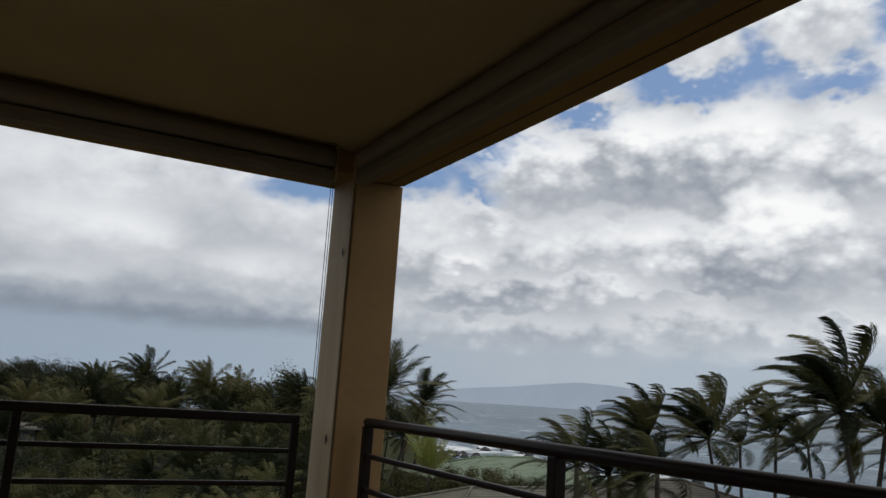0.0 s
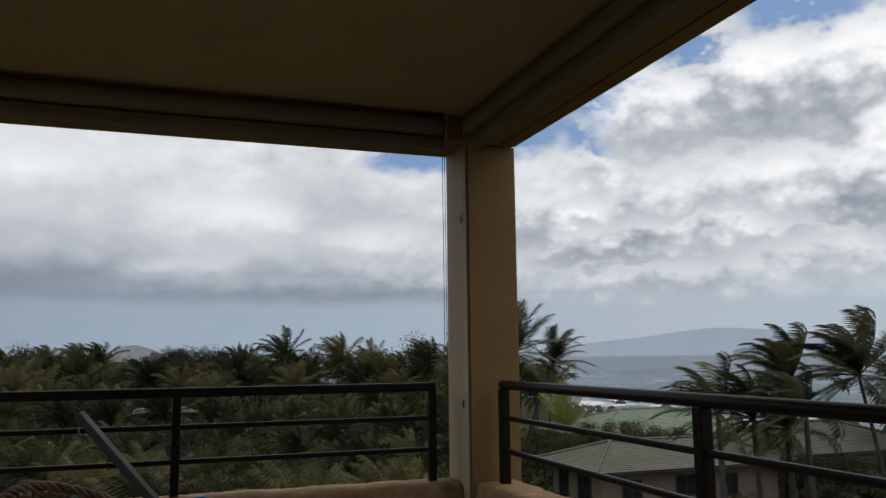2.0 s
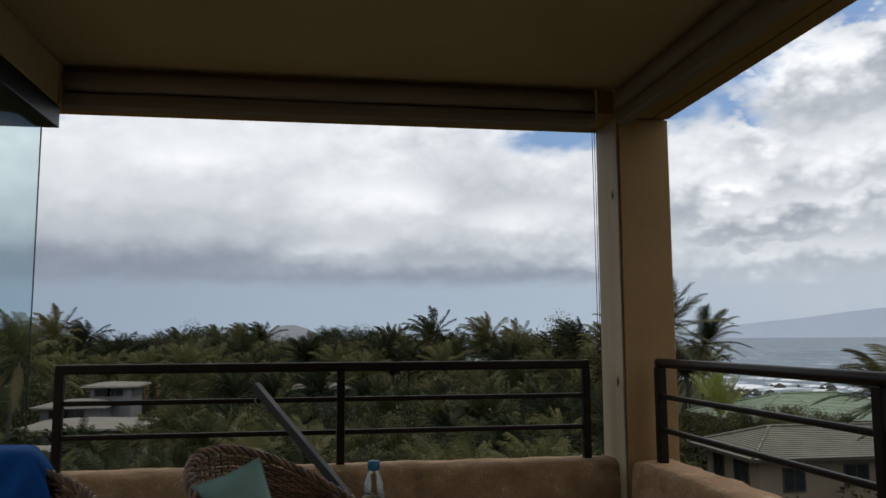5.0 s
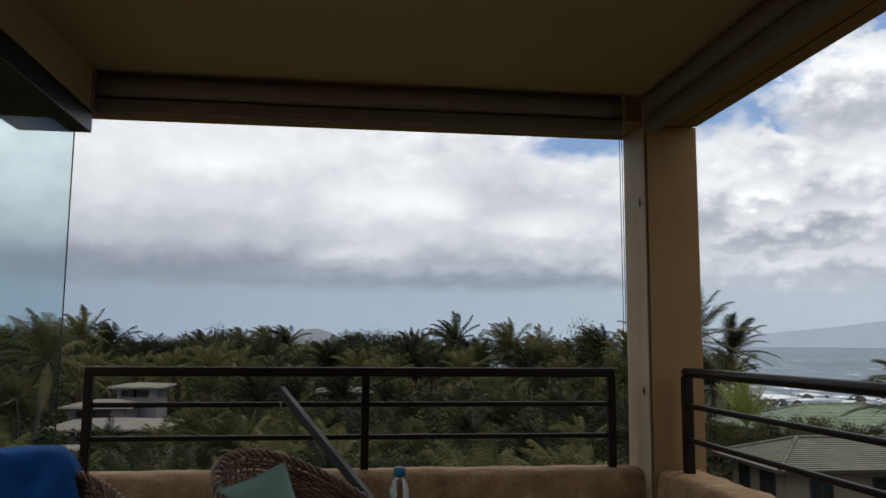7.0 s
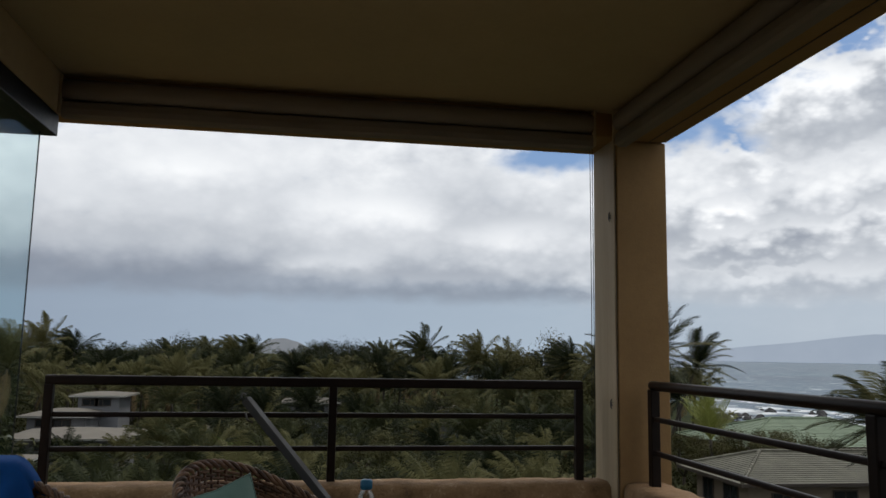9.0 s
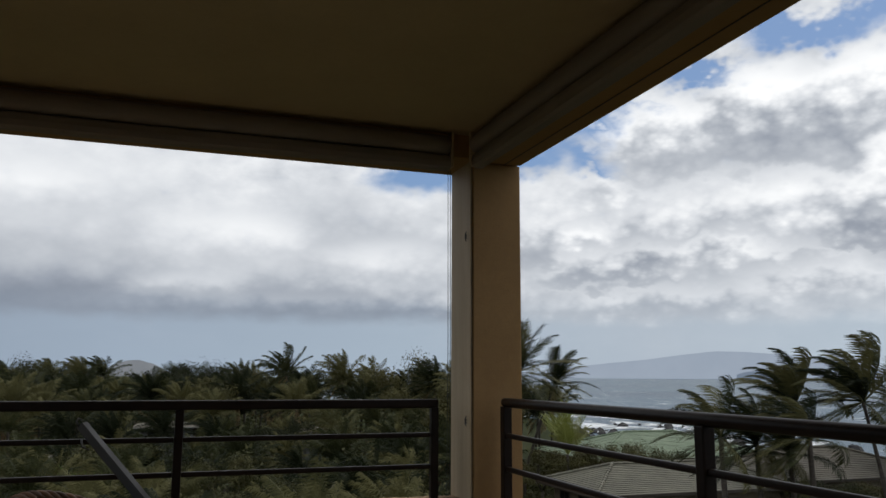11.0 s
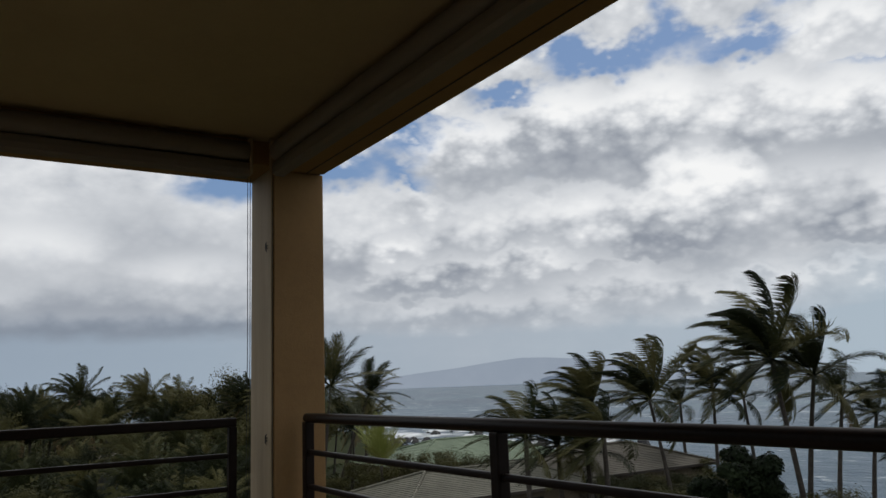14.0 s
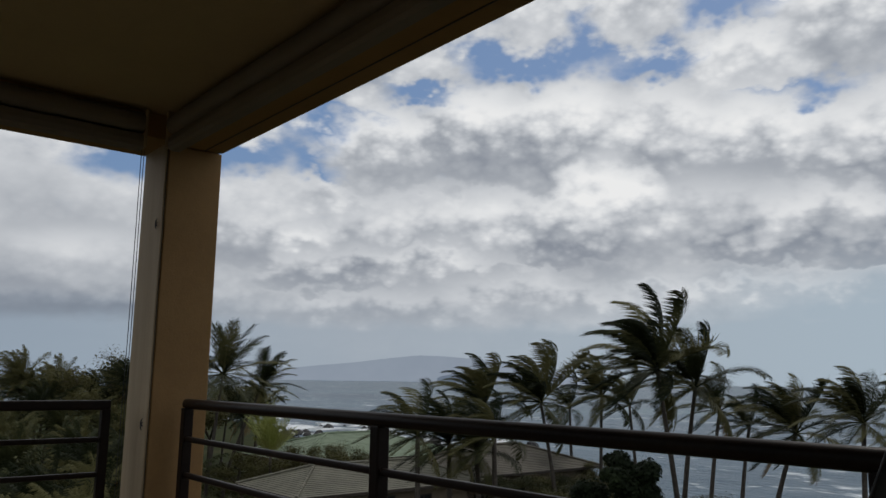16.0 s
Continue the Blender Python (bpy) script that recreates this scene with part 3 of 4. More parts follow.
# ---- things on the lanai ----
def wicker_chair(at, face, label, seed, radius=0.36, back=0.83, arm=0.60, cushion=None):
    """Tub chair of woven rods: stakes, rods that pass before and behind them, a braided rim, seat and legs. face: angle of its front."""
    rng = random.Random(seed)
    c = thing("wicker_chair", Matrix.Translation(at) @ Matrix.Rotation(radians(face), 4, "Z"), label, "chair", "wicker chairs")
    span = radians(128)

    def rim_z(th):
        k = max(0.0, min(1.0, abs(th) / span))
        k = k * k * (3 - 2 * k)
        return back + (arm - back) * k

    def wall(th, z):
        """The shell's point at the angle th from the back and the height z."""
        flare = 0.80 + 0.26 * max(0.0, min(1.0, (z - .22) / (back - .22))) ** 0.8
        stretch = 1.0 + .18 * max(0.0, -math.cos(th))
        r = radius * flare
        return Vector((-math.cos(th) * r * stretch, math.sin(th) * r, z))

    stakes = 46
    g = Geo()
    for k in range(stakes + 1):
        th = -span + 2 * span * k / stakes
        top = rim_z(th)
        g.tube([wall(th, .22 + (top - .22) * j / 6) for j in range(7)], 0.0055, 5)
    part("staking", g, WICKER, c, "upright wicker stakes", True)
    g = Geo()
    rows = 38
    for r in range(rows):
        pts = []
        for k in range(stakes * 2 + 1):
            th = -span + 2 * span * k / (stakes * 2)
            z = .235 + (rim_z(th) - .25) * r / (rows - 1)
            p = wall(th, z)
            out = Vector((p.x, p.y, 0)).normalized()
            wave = .009 * (1 if (k // 2 + r) % 2 else -1) if k % 2 == 0 else 0
            pts.append(p + out * wave + Vector((0, 0, rng.uniform(-.002, .002))))
        g.tube(pts, 0.0066, 5)
    part("weave", g, WICKER, c, "woven brown wicker rods", True)
    g = Geo()
    n = 150
    for ph in range(3):
        pts = []
        for k in range(n + 1):
            th = -span + 2 * span * k / n
            p = wall(th, rim_z(th) + .012)
            out = Vector((p.x, p.y, 0)).normalized()
            a = k * .62 + ph * 2.094
            pts.append(p + out * (.012 * math.cos(a) + .004) + Vector((0, 0, .012 * math.sin(a))))
        g.tube(pts, 0.0082, 6)
    part("rim", g, WICKER, c, "thick braided wicker rim", True)
    g = Geo()
    g.lathe([(.02, .40), (radius * .84, .40), (radius * .86, .385), (radius * .80, .22), (.02, .22)], 28)
    part("seat", g, WICKER, c, "", True)
    for a in (40, 140, 220, 320):
        g = Geo()
        x, y = math.cos(radians(a)) * radius * .7, math.sin(radians(a)) * radius * .7
        g.tube([(x * 1.08, y * 1.08, 0), (x, y, .24)], [.018, .022], 8)
        part("leg", g, WICKER, c, "", True)
    return c


def pillow(name, at, w, h, puff, mat, label, seed):
    """A soft square cushion with drawn-in corners and a seam."""
    t = thing(name, at, label, "cushion")
    g = Geo()
    n = 18
    for sgn in (1, -1):
        base = len(g.v)
        for j in range(n + 1):
            for i in range(n + 1):
                u, v = i / n * 2 - 1, j / n * 2 - 1
                k = (1 - u * u) ** .45 * (1 - v * v) ** .45 if abs(u) < 1 and abs(v) < 1 else 0
                pull = 1 - .07 * (1 - abs(u * v)) * (abs(u) ** 6 + abs(v) ** 6)
                z = sgn * puff * k + .010 * k * noise.noise(Vector((u * 2.5, v * 2.5, seed + sgn)))
                g.v.append((u * w / 2 * pull, v * h / 2 * pull, z))
        for j in range(n):
            for i in range(n):
                a = base + j * (n + 1) + i
                q = (a, a + 1, a + n + 2, a + n + 1)
                g.f.append(q if sgn > 0 else tuple(reversed(q)))
    part("cover", g, mat, t, "", True)
    g = Geo()
    loop = [(-1, -1), (0, -.93), (1, -1), (.93, 0), (1, 1), (0, .93), (-1, 1), (-.93, 0), (-1, -1)]
    g.tube([(a * w / 2, b * h / 2, 0) for a, b in loop], .004, 5)
    part("piping", g, mat, t, "", True)
    return t


wicker_chair((-1.90, -1.36, 0), -34, "brown woven wicker tub chair holding a sage cushion", 2, radius=.34, back=.765, arm=.52)
pillow("cushion", Matrix.Translation((-2.109, -1.452, 0.565)) @ Matrix.Rotation(radians(-75), 4, "Z") @ Matrix.Rotation(radians(-87), 4, "Y") @ Matrix.Rotation(radians(-20), 4, "Z") @ Matrix.Translation((0, .045, 0)), .34, .25, .07, SAGE,
       "sage green fabric cushion leaning in a wicker chair", 5)
wicker_chair((-2.84, -1.50, 0), -58, "brown wicker tub chair under a blue towel", 9, radius=.30, back=.735, arm=.57)


def towel():
    """A beach towel thrown over the chair's back."""
    t = thing("towel", Matrix.Translation((-2.84, -1.50, 0)) @ Matrix.Rotation(radians(-58), 4, "Z"), "bright blue beach towel draped over a wicker chair", "towel")
    g = Geo()
    nu, nv = 46, 40
    for j in range(nv + 1):
        v = j / nv
        for i in range(nu + 1):
            u = i / nu
            th = radians(-84 + (124 + 46 * abs(v - .5) * 2) * u)
            rr = .322 + .006 * math.sin(u * 30)
            w = abs(v - .5) * 2
            crease = max(0, math.sin(u * 9 + w * 7 + 1.5 * noise.noise(Vector((u * 3, w * 2, 4))))) ** 3
            fold = .040 * math.sin(u * 13 + 8 * w) * w ** .6 + .055 * crease * min(1, w * 4) + .014 * noise.noise(Vector((u * 7, v * 5, 2)))
            top = .775 - .10 * max(0, (abs(th) - .5)) + .018 * noise.noise(Vector((u * 5, 0, 7)))
            if v < .5:
                s = (.5 - v) * 2
                r, z = rr - .045 - .10 * s + fold, top - .42 * s ** 1.15
            else:
                s = (v - .5) * 2
                r, z = rr + .045 + .02 * s + fold, top - .55 * s ** 1.15
            z -= .07 * max(0, (abs(2 * u - 1) - .72) / .28) ** 2
            k = max(0, 1 - abs(v - .5) * 9)
            z += .040 * k
            g.v.append((-math.cos(th) * r, math.sin(th) * r, z))
    for j in range(nv):
        for i in range(nu):
            a = j * (nu + 1) + i
            g.f.append((a, a + 1, a + nu + 2, a + nu + 1))
    ob = part("cloth", g, BLUE, t, "", True)
    m = ob.modifiers.new("thickness", "SOLIDIFY")
    m.thickness = .006
    g = Geo()
    for k, (x, z, r) in enumerate(((0, 0, .030), (.045, -.022, .022), (.02, -.055, .018))):
        n = 10
        g.face(*[(0.0, x + r * math.cos(2 * math.pi * q / n), z + r * .8 * math.sin(2 * math.pi * q / n)) for q in range(n)])
    part("print", g, WHITE_PRINT, t, "white printed spots", at=Matrix.Translation((-.262, .10, .61)) @ Matrix.Rotation(radians(-14), 4, "Y"))


towel()


def leaning_bar(foot, head, label, outward=None):
    """A grey metal channel, open on its lower side, with a bent bracket at its upper end."""
    foot, head = Vector(foot), Vector(head)
    ln = (head - foot).length
    turn = (head - foot).to_track_quat("Z", "X").to_matrix()
    if outward:
        az = (head - foot).normalized()
        ay = Vector(outward)
        ay = -(ay - az * ay.dot(az)).normalized()
        turn = Matrix((ay.cross(az), ay, az)).transposed()
    t = thing("metal_channel", Matrix.Translation(foot) @ turn.to_4x4(), label, "metal bar", "metal channels")
    g = Geo()
    g.box(-.022, .022, -.006, .000, 0, ln)
    part("face", bevelled(g, .002), GREYMETAL, t)
    for s in (-1, 1):
        x0, x1 = sorted((s * .022, s * .017))
        part("flange", boxgeo(x0, x1, 0.0, .034, 0, ln - .02 * (s > 0), .0015), BLACK, t, "dark side flange")
    g = Geo()
    g.tube([(-.02, .02, ln - .005), (-.02, .015, ln + .025), (-.005, .005, ln + .035), (.012, .004, ln + .02)], .005, 6)
    part("hook", g, GREYMETAL, t, "bent end hook", True)
    g = Geo()
    g.tube([(-.03, .045, ln - .06), (-.06, .05, ln - .10), (-.03, .05, ln - .125)], .005, 6)
    part("bracket", g, GREYMETAL, t, "thin wire bracket", True)
    return t


leaning_bar((-1.27, -.42, 0.0), (-2.13, -.055, .97), "dark grey metal channel leaning against the railing", (.92, -.5, .68))
leaning_bar((-.22, -3.36, 0.0), (-.03, -3.92, 1.52), "dark metal channel leaning at the railing's end")


def bottle():
    t = thing("water_bottle", (-1.650, -2.2, .655), "clear plastic water bottle with a blue cap, on a table", "bottle")
    g = Geo()
    prof = [(.004, .004), (.030, 0), (.0325, .008), (.0325, .045), (.0305, .050), (.0325, .055), (.0325, .085), (.0305, .090), (.0325, .095), (.0325, .135), (.031, .150), (.026, .170), (.018, .187), (.0135, .195), (.0135, .207)]
    g.lathe(prof, 24)
    p = part("body", g, PET, t, "clear ribbed plastic", True)
    p.visible_shadow = False
    g = Geo()
    g.lathe([(.002, .020), (.0295, .014), (.0315, .02), (.0315, .130), (.002, .131)], 24)
    part("water", g, PET, t, "clear water", True)
    g = Geo()
    for k in range(24):
        a = 2 * math.pi * k / 24
        g.tube([(.0150 * math.cos(a), .0150 * math.sin(a), .199), (.0150 * math.cos(a), .0150 * math.sin(a), .219)], .0016, 4)
    g.lathe([(.0135, .197), (.0152, .199), (.0152, .219), (.0135, .222), (.002, .2225)], 24)
    part("cap", g, CAPBLUE, t, "blue ribbed screw cap", True)


bottle()


def round_table():
    t = thing("round_table", (-1.62, -2.15, 0), "low dark round side table under the bottle", "table")
    g = Geo()
    g.lathe([(.02, .627), (.29, .627), (.30, .635), (.30, .649), (.294, .655), (.02, .655)], 40)
    part("tabletop", g, TABLETOP, t, "", True)
    for k in range(4):
        a = radians(45 + 90 * k)
        g = Geo()
        g.tube([(.24 * math.cos(a), .24 * math.sin(a), 0), (.20 * math.cos(a), .20 * math.sin(a), .625)], .016, 8)
        part("leg", g, TABLETOP, t, "", True)


round_table()


# ---- ground, sea, distance ----
SHORE = [(70, -400), (72, 20), (76, 60), (86, 120), (104, 178), (98, 210), (60, 330), (60, 900), (400, 2200), (400, 4800)]


def shore_x(y):
    for (xa, ya), (xb, yb) in zip(SHORE[:-1], SHORE[1:]):
        if ya <= y <= yb:
            return xa + (xb - xa) * (y - ya) / (yb - ya)
    return SHORE[0][0] if y < SHORE[0][1] else SHORE[-1][0]


def land_z(x, y):
    d = shore_x(y) - x + 5 * noise.noise(Vector((x * .03, y * .03, 0)))
    k = max(0.0, min(1.0, (d + 12) / 34))
    return -18 + (9.2 - 0.3) * k * k * (3 - 2 * k) + 0.25 * noise.noise(Vector((x * .05, y * .05, 4)))


def ground_sheet():
    steps = [0, 8, 16, 24, 32, 40, 48, 56, 64, 72, 80, 88, 96, 104, 112, 124, 140, 165, 200, 260, 360, 520, 800, 1300, 2200, 3400, 4700]
    xs = sorted([-s for s in steps[1:]] + steps)
    ys = sorted([-s for s in steps[1:]] + steps + [150, 180, 190, 210, 220, 235, 300])
    g = Geo()
    for y in ys:
        for x in xs:
            g.v.append((x, y, land_z(x, y)))
    n = len(xs)
    for j in range(len(ys) - 1):
        for i in range(n - 1):
            a = j * n + i
            g.f.append((a, a + 1, a + n + 1, a + n))
    structure("ground", g, SOIL, "dark green garden ground sloping to the shore", "ground", True)


ground_sheet()
g = Geo()
rings = [0, 60, 140, 300, 700, 1500, 3000, 4850]
for r in rings[1:]:
    for k in range(64):
        a = 2 * math.pi * k / 64
        g.v.append((r * math.cos(a), r * math.sin(a), -14.0))
for i in range(len(rings) - 2):
    for k in range(64):
        a, b = i * 64 + k, i * 64 + (k + 1) % 64
        g.f.append((a, b, b + 64, a + 64))
g.f.append(tuple(range(64)))
structure("water", g, SEA, "grey-blue windy sea with white caps", "sea", True)


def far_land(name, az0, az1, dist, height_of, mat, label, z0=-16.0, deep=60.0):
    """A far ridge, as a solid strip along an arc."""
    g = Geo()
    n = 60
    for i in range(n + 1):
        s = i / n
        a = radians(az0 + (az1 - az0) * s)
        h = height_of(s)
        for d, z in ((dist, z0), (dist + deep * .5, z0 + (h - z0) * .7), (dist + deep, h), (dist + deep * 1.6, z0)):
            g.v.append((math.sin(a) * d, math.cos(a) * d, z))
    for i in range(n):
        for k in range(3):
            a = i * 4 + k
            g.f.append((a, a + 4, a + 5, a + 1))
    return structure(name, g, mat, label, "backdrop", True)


def island_profile(s):
    pts = [(0, -14), (.08, 34), (.17, 58), (.26, 78), (.36, 101), (.44, 125), (.51, 142), (.58, 139), (.68, 122), (.80, 88), (.92, 40), (1, -14)]
    for (a, ha), (b, hb) in zip(pts[:-1], pts[1:]):
        if s <= b:
            u = (s - a) / (b - a)
            return ha + (hb - ha) * u + 2.0 * noise.noise(Vector((s * 14, 0, 0)))
    return -14


far_land("backdrop_island", 24.4, 50.8, 4700, island_profile, ISLAND, "far island across the channel, blue-grey haze in its colour")
far_land("backdrop_islet", 39.3, 42.0, 4500, lambda s: -14 + 44 * math.sin(math.pi * min(1, .12 + s * .88)) ** .6, ISLET, "small dark islet before the far island, haze in its colour")
far_land("backdrop_hill", -4.3, .5, 3200, lambda s: -14 + 66 * math.sin(math.pi * s ** .85) ** .8 + 3 * noise.noise(Vector((s * 9, 2, 0))), HILL, "grey cinder hill behind the woods, haze in its colour", z0=-18)


def surf():
    """Broken white water along the shore."""
    g = Geo()
    for y0, off, width in ((140, 8, 13), (160, 26, 10), (140, 46, 6), (180, 66, 5), (120, 30, 4)):
        n = 150
        base = len(g.v)
        for i in range(n + 1):
            y = y0 + (235 - y0) * i / n if off < 40 else y0 + 90 * i / n
            x = shore_x(y) + off + 9 * noise.noise(Vector((y * .07, off, 0))) + 3 * noise.noise(Vector((y * .3, off, 2)))
            w = max(0.02, width * (0.10 + 1.5 * noise.noise(Vector((y * .16, off, 9))) + .7 * noise.noise(Vector((y * .55, off, 3)))))
            g.v += [(x - w, y, -13.95), (x - w * .3, y, -13.6), (x + w * .2, y, -13.45), (x + w * .6, y, -13.95)]
        for i in range(n):
            for k in range(3):
                a = base + i * 4 + k
                g.f.append((a, a + 1, a + 5, a + 4))
    structure("surf", g, FOAM, "white breaking surf on the rocky shore", "surf", True)["kind"] = "stuff"


surf()


def rocks():
    g = Geo()
    rng = random.Random(11)
    for i in range(170):
        y = rng.uniform(120, 235)
        x = shore_x(y) + rng.uniform(-6, 14) + (rng.uniform(10, 40) if rng.random() < .12 else 0)
        s = rng.uniform(.5, 1.8)
        base = len(g.v)
        n = 7
        for h, rr in ((-1.0, 1.1), (.1, 1.0), (.55, .7), (.8, .25)):
            for k in range(n):
                a = 2 * math.pi * k / n
                q = rr * s * rng.uniform(.7, 1.25)
                g.v.append((x + q * math.cos(a), y + q * math.sin(a), -13.9 + h * s * rng.uniform(.7, 1.1)))
        for j in range(3):
            for k in range(n):
                a, b = base + j * n + k, base + j * n + (k + 1) % n
                g.f.append((a, b, b + n, a + n))
        g.f.append(tuple(base + 3 * n + k for k in range(n)))
    tagged(new("shore_rocks", g.mesh("shore_rocks", ROCK)), "black lava boulders along the surf line", "rocks", kind="stuff")


rocks()


# ---- houses ----
def hip_roof(x0, x1, y0, y1, ze, zr, ridge, courses, step=0.035):
    """Hip roof in overlapping courses; each course is a strip with a lip of its own."""
    g, rows = Geo(), []
    ra, rb, ry = ridge
    A, B, C, D = Vector((x0, y0, ze)), Vector((x1, y0, ze)), Vector((x1, y1, ze)), Vector((x0, y1, ze))
    R0, R1 = Vector((ra, ry, zr)), Vector((rb, ry, zr))
    for p, q, r, s in ((A, B, R1, R0), (B, C, R1, R1), (C, D, R0, R1), (D, A, R0, R0)):
        nrm = (q - p).cross(s - p).normalized()
        for i in range(courses):
            u, w = i / courses, (i + 1) / courses
            a, b = p.lerp(s, u), q.lerp(r, u)
            c, d = q.lerp(r, w), p.lerp(s, w)
            lift = nrm * step
            k = Geo()
            k.face(a + lift, b + lift, c + nrm * .002, d + nrm * .002)
            k.face(a, b, b + lift, a + lift)
            rows.append(k)
        g.face(p - lift * .3, q - lift * .3, r - lift * .3, s - lift * .3)
    return g, rows


def ridge_tubes(x0, x1, y0, y1, ze, zr, ridge):
    ra, rb, ry = ridge
    g = Geo()
    for p, q in (((x0, y0, ze), (ra, ry, zr)), ((x0, y1, ze), (ra, ry, zr)), ((x1, y0, ze), (rb, ry, zr)), ((x1, y1, ze), (rb, ry, zr)), ((ra, ry, zr), (rb, ry, zr))):
        p, q = Vector(p), Vector(q)
        n = max(3, int((q - p).length / 0.4))
        for i in range(n):
            g.tube([p.lerp(q, i / n) + Vector((0, 0, .06)), p.lerp(q, (i + 1.05) / n) + Vector((0, 0, .04))], [.13, .11], 6)
    return g


def window(parent, x, y, z, w, h, face):
    """A window in a wall that faces -y ('s') or -x ('w')."""
    def b(u0, u1, v0, v1, d0, d1):
        return boxgeo(x + u0, x + u1, y + d0, y + d1, z + v0, z + v1) if face == "s" else boxgeo(x + d0, x + d1, y + u0, y + u1, z + v0, z + v1)
    win = part("window", b(-w / 2, w / 2, 0, h, -.03, .02), WINDOW, parent, "dark glass window")
    fr = Geo()
    for q in (b(-w / 2 - .08, -w / 2, -.08, h + .08, -.07, .02), b(w / 2, w / 2 + .08, -.08, h + .08, -.07, .02), b(-w / 2, w / 2, h, h + .08, -.07, .02), b(-w / 2, w / 2, -.08, 0, -.07, .02), b(-.03, .03, 0, h, -.06, .02)):
        n = len(fr.v)
        fr.v += q.v
        fr.f += [tuple(n + i for i in f) for f in q.f]
    part("frame", fr, WHITETRIM if w < .6 else DARKWOOD, win)


def house(x0, x1, y0, y1, ze, zr, ridge, ground, roof_mat, wall_mat, courses, label, windows=(), eave=0.9):
    h = thing("house", (0, 0, 0), label, "house", "houses")
    deck, rows = hip_roof(x0, x1, y0, y1, ze, zr, ridge, courses)
    deck = part("roof", deck, roof_mat, h)
    for k in rows:
        part("tile_course", k, roof_mat, deck)
    part("ridge_tiles", ridge_tubes(x0, x1, y0, y1, ze, zr, ridge), roof_mat, h)
    part("soffit", boxgeo(x0 + .05, x1 - .05, y0 + .05, y1 - .05, ze - .12, ze - .02), DARKWOOD, h, "dark wooden soffit")
    g = Geo()
    g.box(x0, x1, y0 - .06, y0, ze - .16, ze + .03)
    g.box(x0 - .06, x0, y0 - .06, y1, ze - .16, ze + .03)
    part("fascia_board", g, WHITETRIM if wall_mat is GREYWALL else DARKWOOD, h)
    part("wall", boxgeo(x0 + eave, x1 - eave, y0 + eave, y1 - eave, ground, ze - .12), wall_mat, h)
    for x, y, z, w, hh, face in windows:
        window(h, x, y, z, w, hh, face)
    return h


house(23.1, 38.5, 39.1, 47.3, -6.0, -4.62, (26.7, 35.2, 43.2), -10.2, ROOFTILE, HOUSEWALL, 17, "beige one-storey house with grey-green tiled hip roof",
      [(26.2, 40.0, -8.0, 1.3, 1.3, "s"), (30.3, 40.0, -7.8, 1.5, 1.2, "s"), (33.6, 40.0, -8.0, 1.2, 1.3, "s"), (24.0, 42.0, -8.6, 1.6, 2.1, "w"), (24.0, 44.8, -8.6, 1.2, 2.1, "w")])
house(38.0, 54.2, 41.2, 49.8, -6.0, -4.2, (42.8, 48.2, 45.5), -10.6, ROOFBROWN, HOUSEWALL, 18, "beige house with weathered brown tiled hip roof",
      [(41, 42.1, -8.4, 1.2, 1.4, "s"), (45, 42.1, -8.4, 1.2, 1.4, "s")])
house(32.6, 51.0, 56.0, 67.2, -5.9, -4.0, (38.9, 44.5, 61.6), -10.5, ROOFGREEN, HOUSEWALL, 20, "beige house with pale green tiled hip roof near the shore")


def flat_house(parts, label):
    h = thing("house", (0, 0, 0), label, "house", "houses")
    for x0, x1, y0, y1, z0, z1, over, rise in parts:
        part("wall", boxgeo(x0 + over, x1 - over, y0 + over, y1 - over, z0, z1), GREYWALL, h)
        deck, rows = hip_roof(x0, x1, y0, y1, z1 + .12, z1 + rise, ((x0 * .6 + x1 * .4), (x0 * .4 + x1 * .6), (y0 + y1) / 2), 1, .02)
        deck = part("roof", deck, ROOFPALE, h)
        for k in rows:
            part("slope", k, ROOFPALE, deck)
        part("fascia_board", boxgeo(x0 + .02, x1 - .02, y0 + .02, y1 - .02, z1, z1 + .12), WHITETRIM, h)
        for k in range(2):
            xw = x0 + over + (x1 - x0 - 2 * over) * (.3 + .3 * k)
            window(h, xw, y0 + over, z1 - .75, 1.3, .5, "s")
    return h


flat_house([(-22.9, -18.0, 71, 77, -9.6, -3.15, .7, .4), (-25.6, -19.6, 66.5, 73.5, -9.6, -4.6, .7, .6), (-24.2, -15.0, 58.5, 66.5, -9.6, -5.6, .9, .65)],
           "grey two-storey house with pale low roofs")
flat_house([(-22.0, -17.5, 44, 48, -9.6, -5.4, .5, .4)], "small grey outbuilding with a pale flat roof")
flat_house([(10.6, 15.6, 72, 76, -9.6, -4.3, .6, .5)], "small pale-roofed house hidden in palms")
flat_house([(-4.5, 1.5, 76, 82, -9.6, -3.9, .6, .5)], "pale-roofed house half hidden by palms")
flat_house([(-13.5, -8.0, 64, 70, -9.6, -5.8, .6, .6)], "low pale-roofed house half hidden by shrubs")


# ---- palms and trees ----
WIND = Vector((-0.86, 0.50, 0.0))


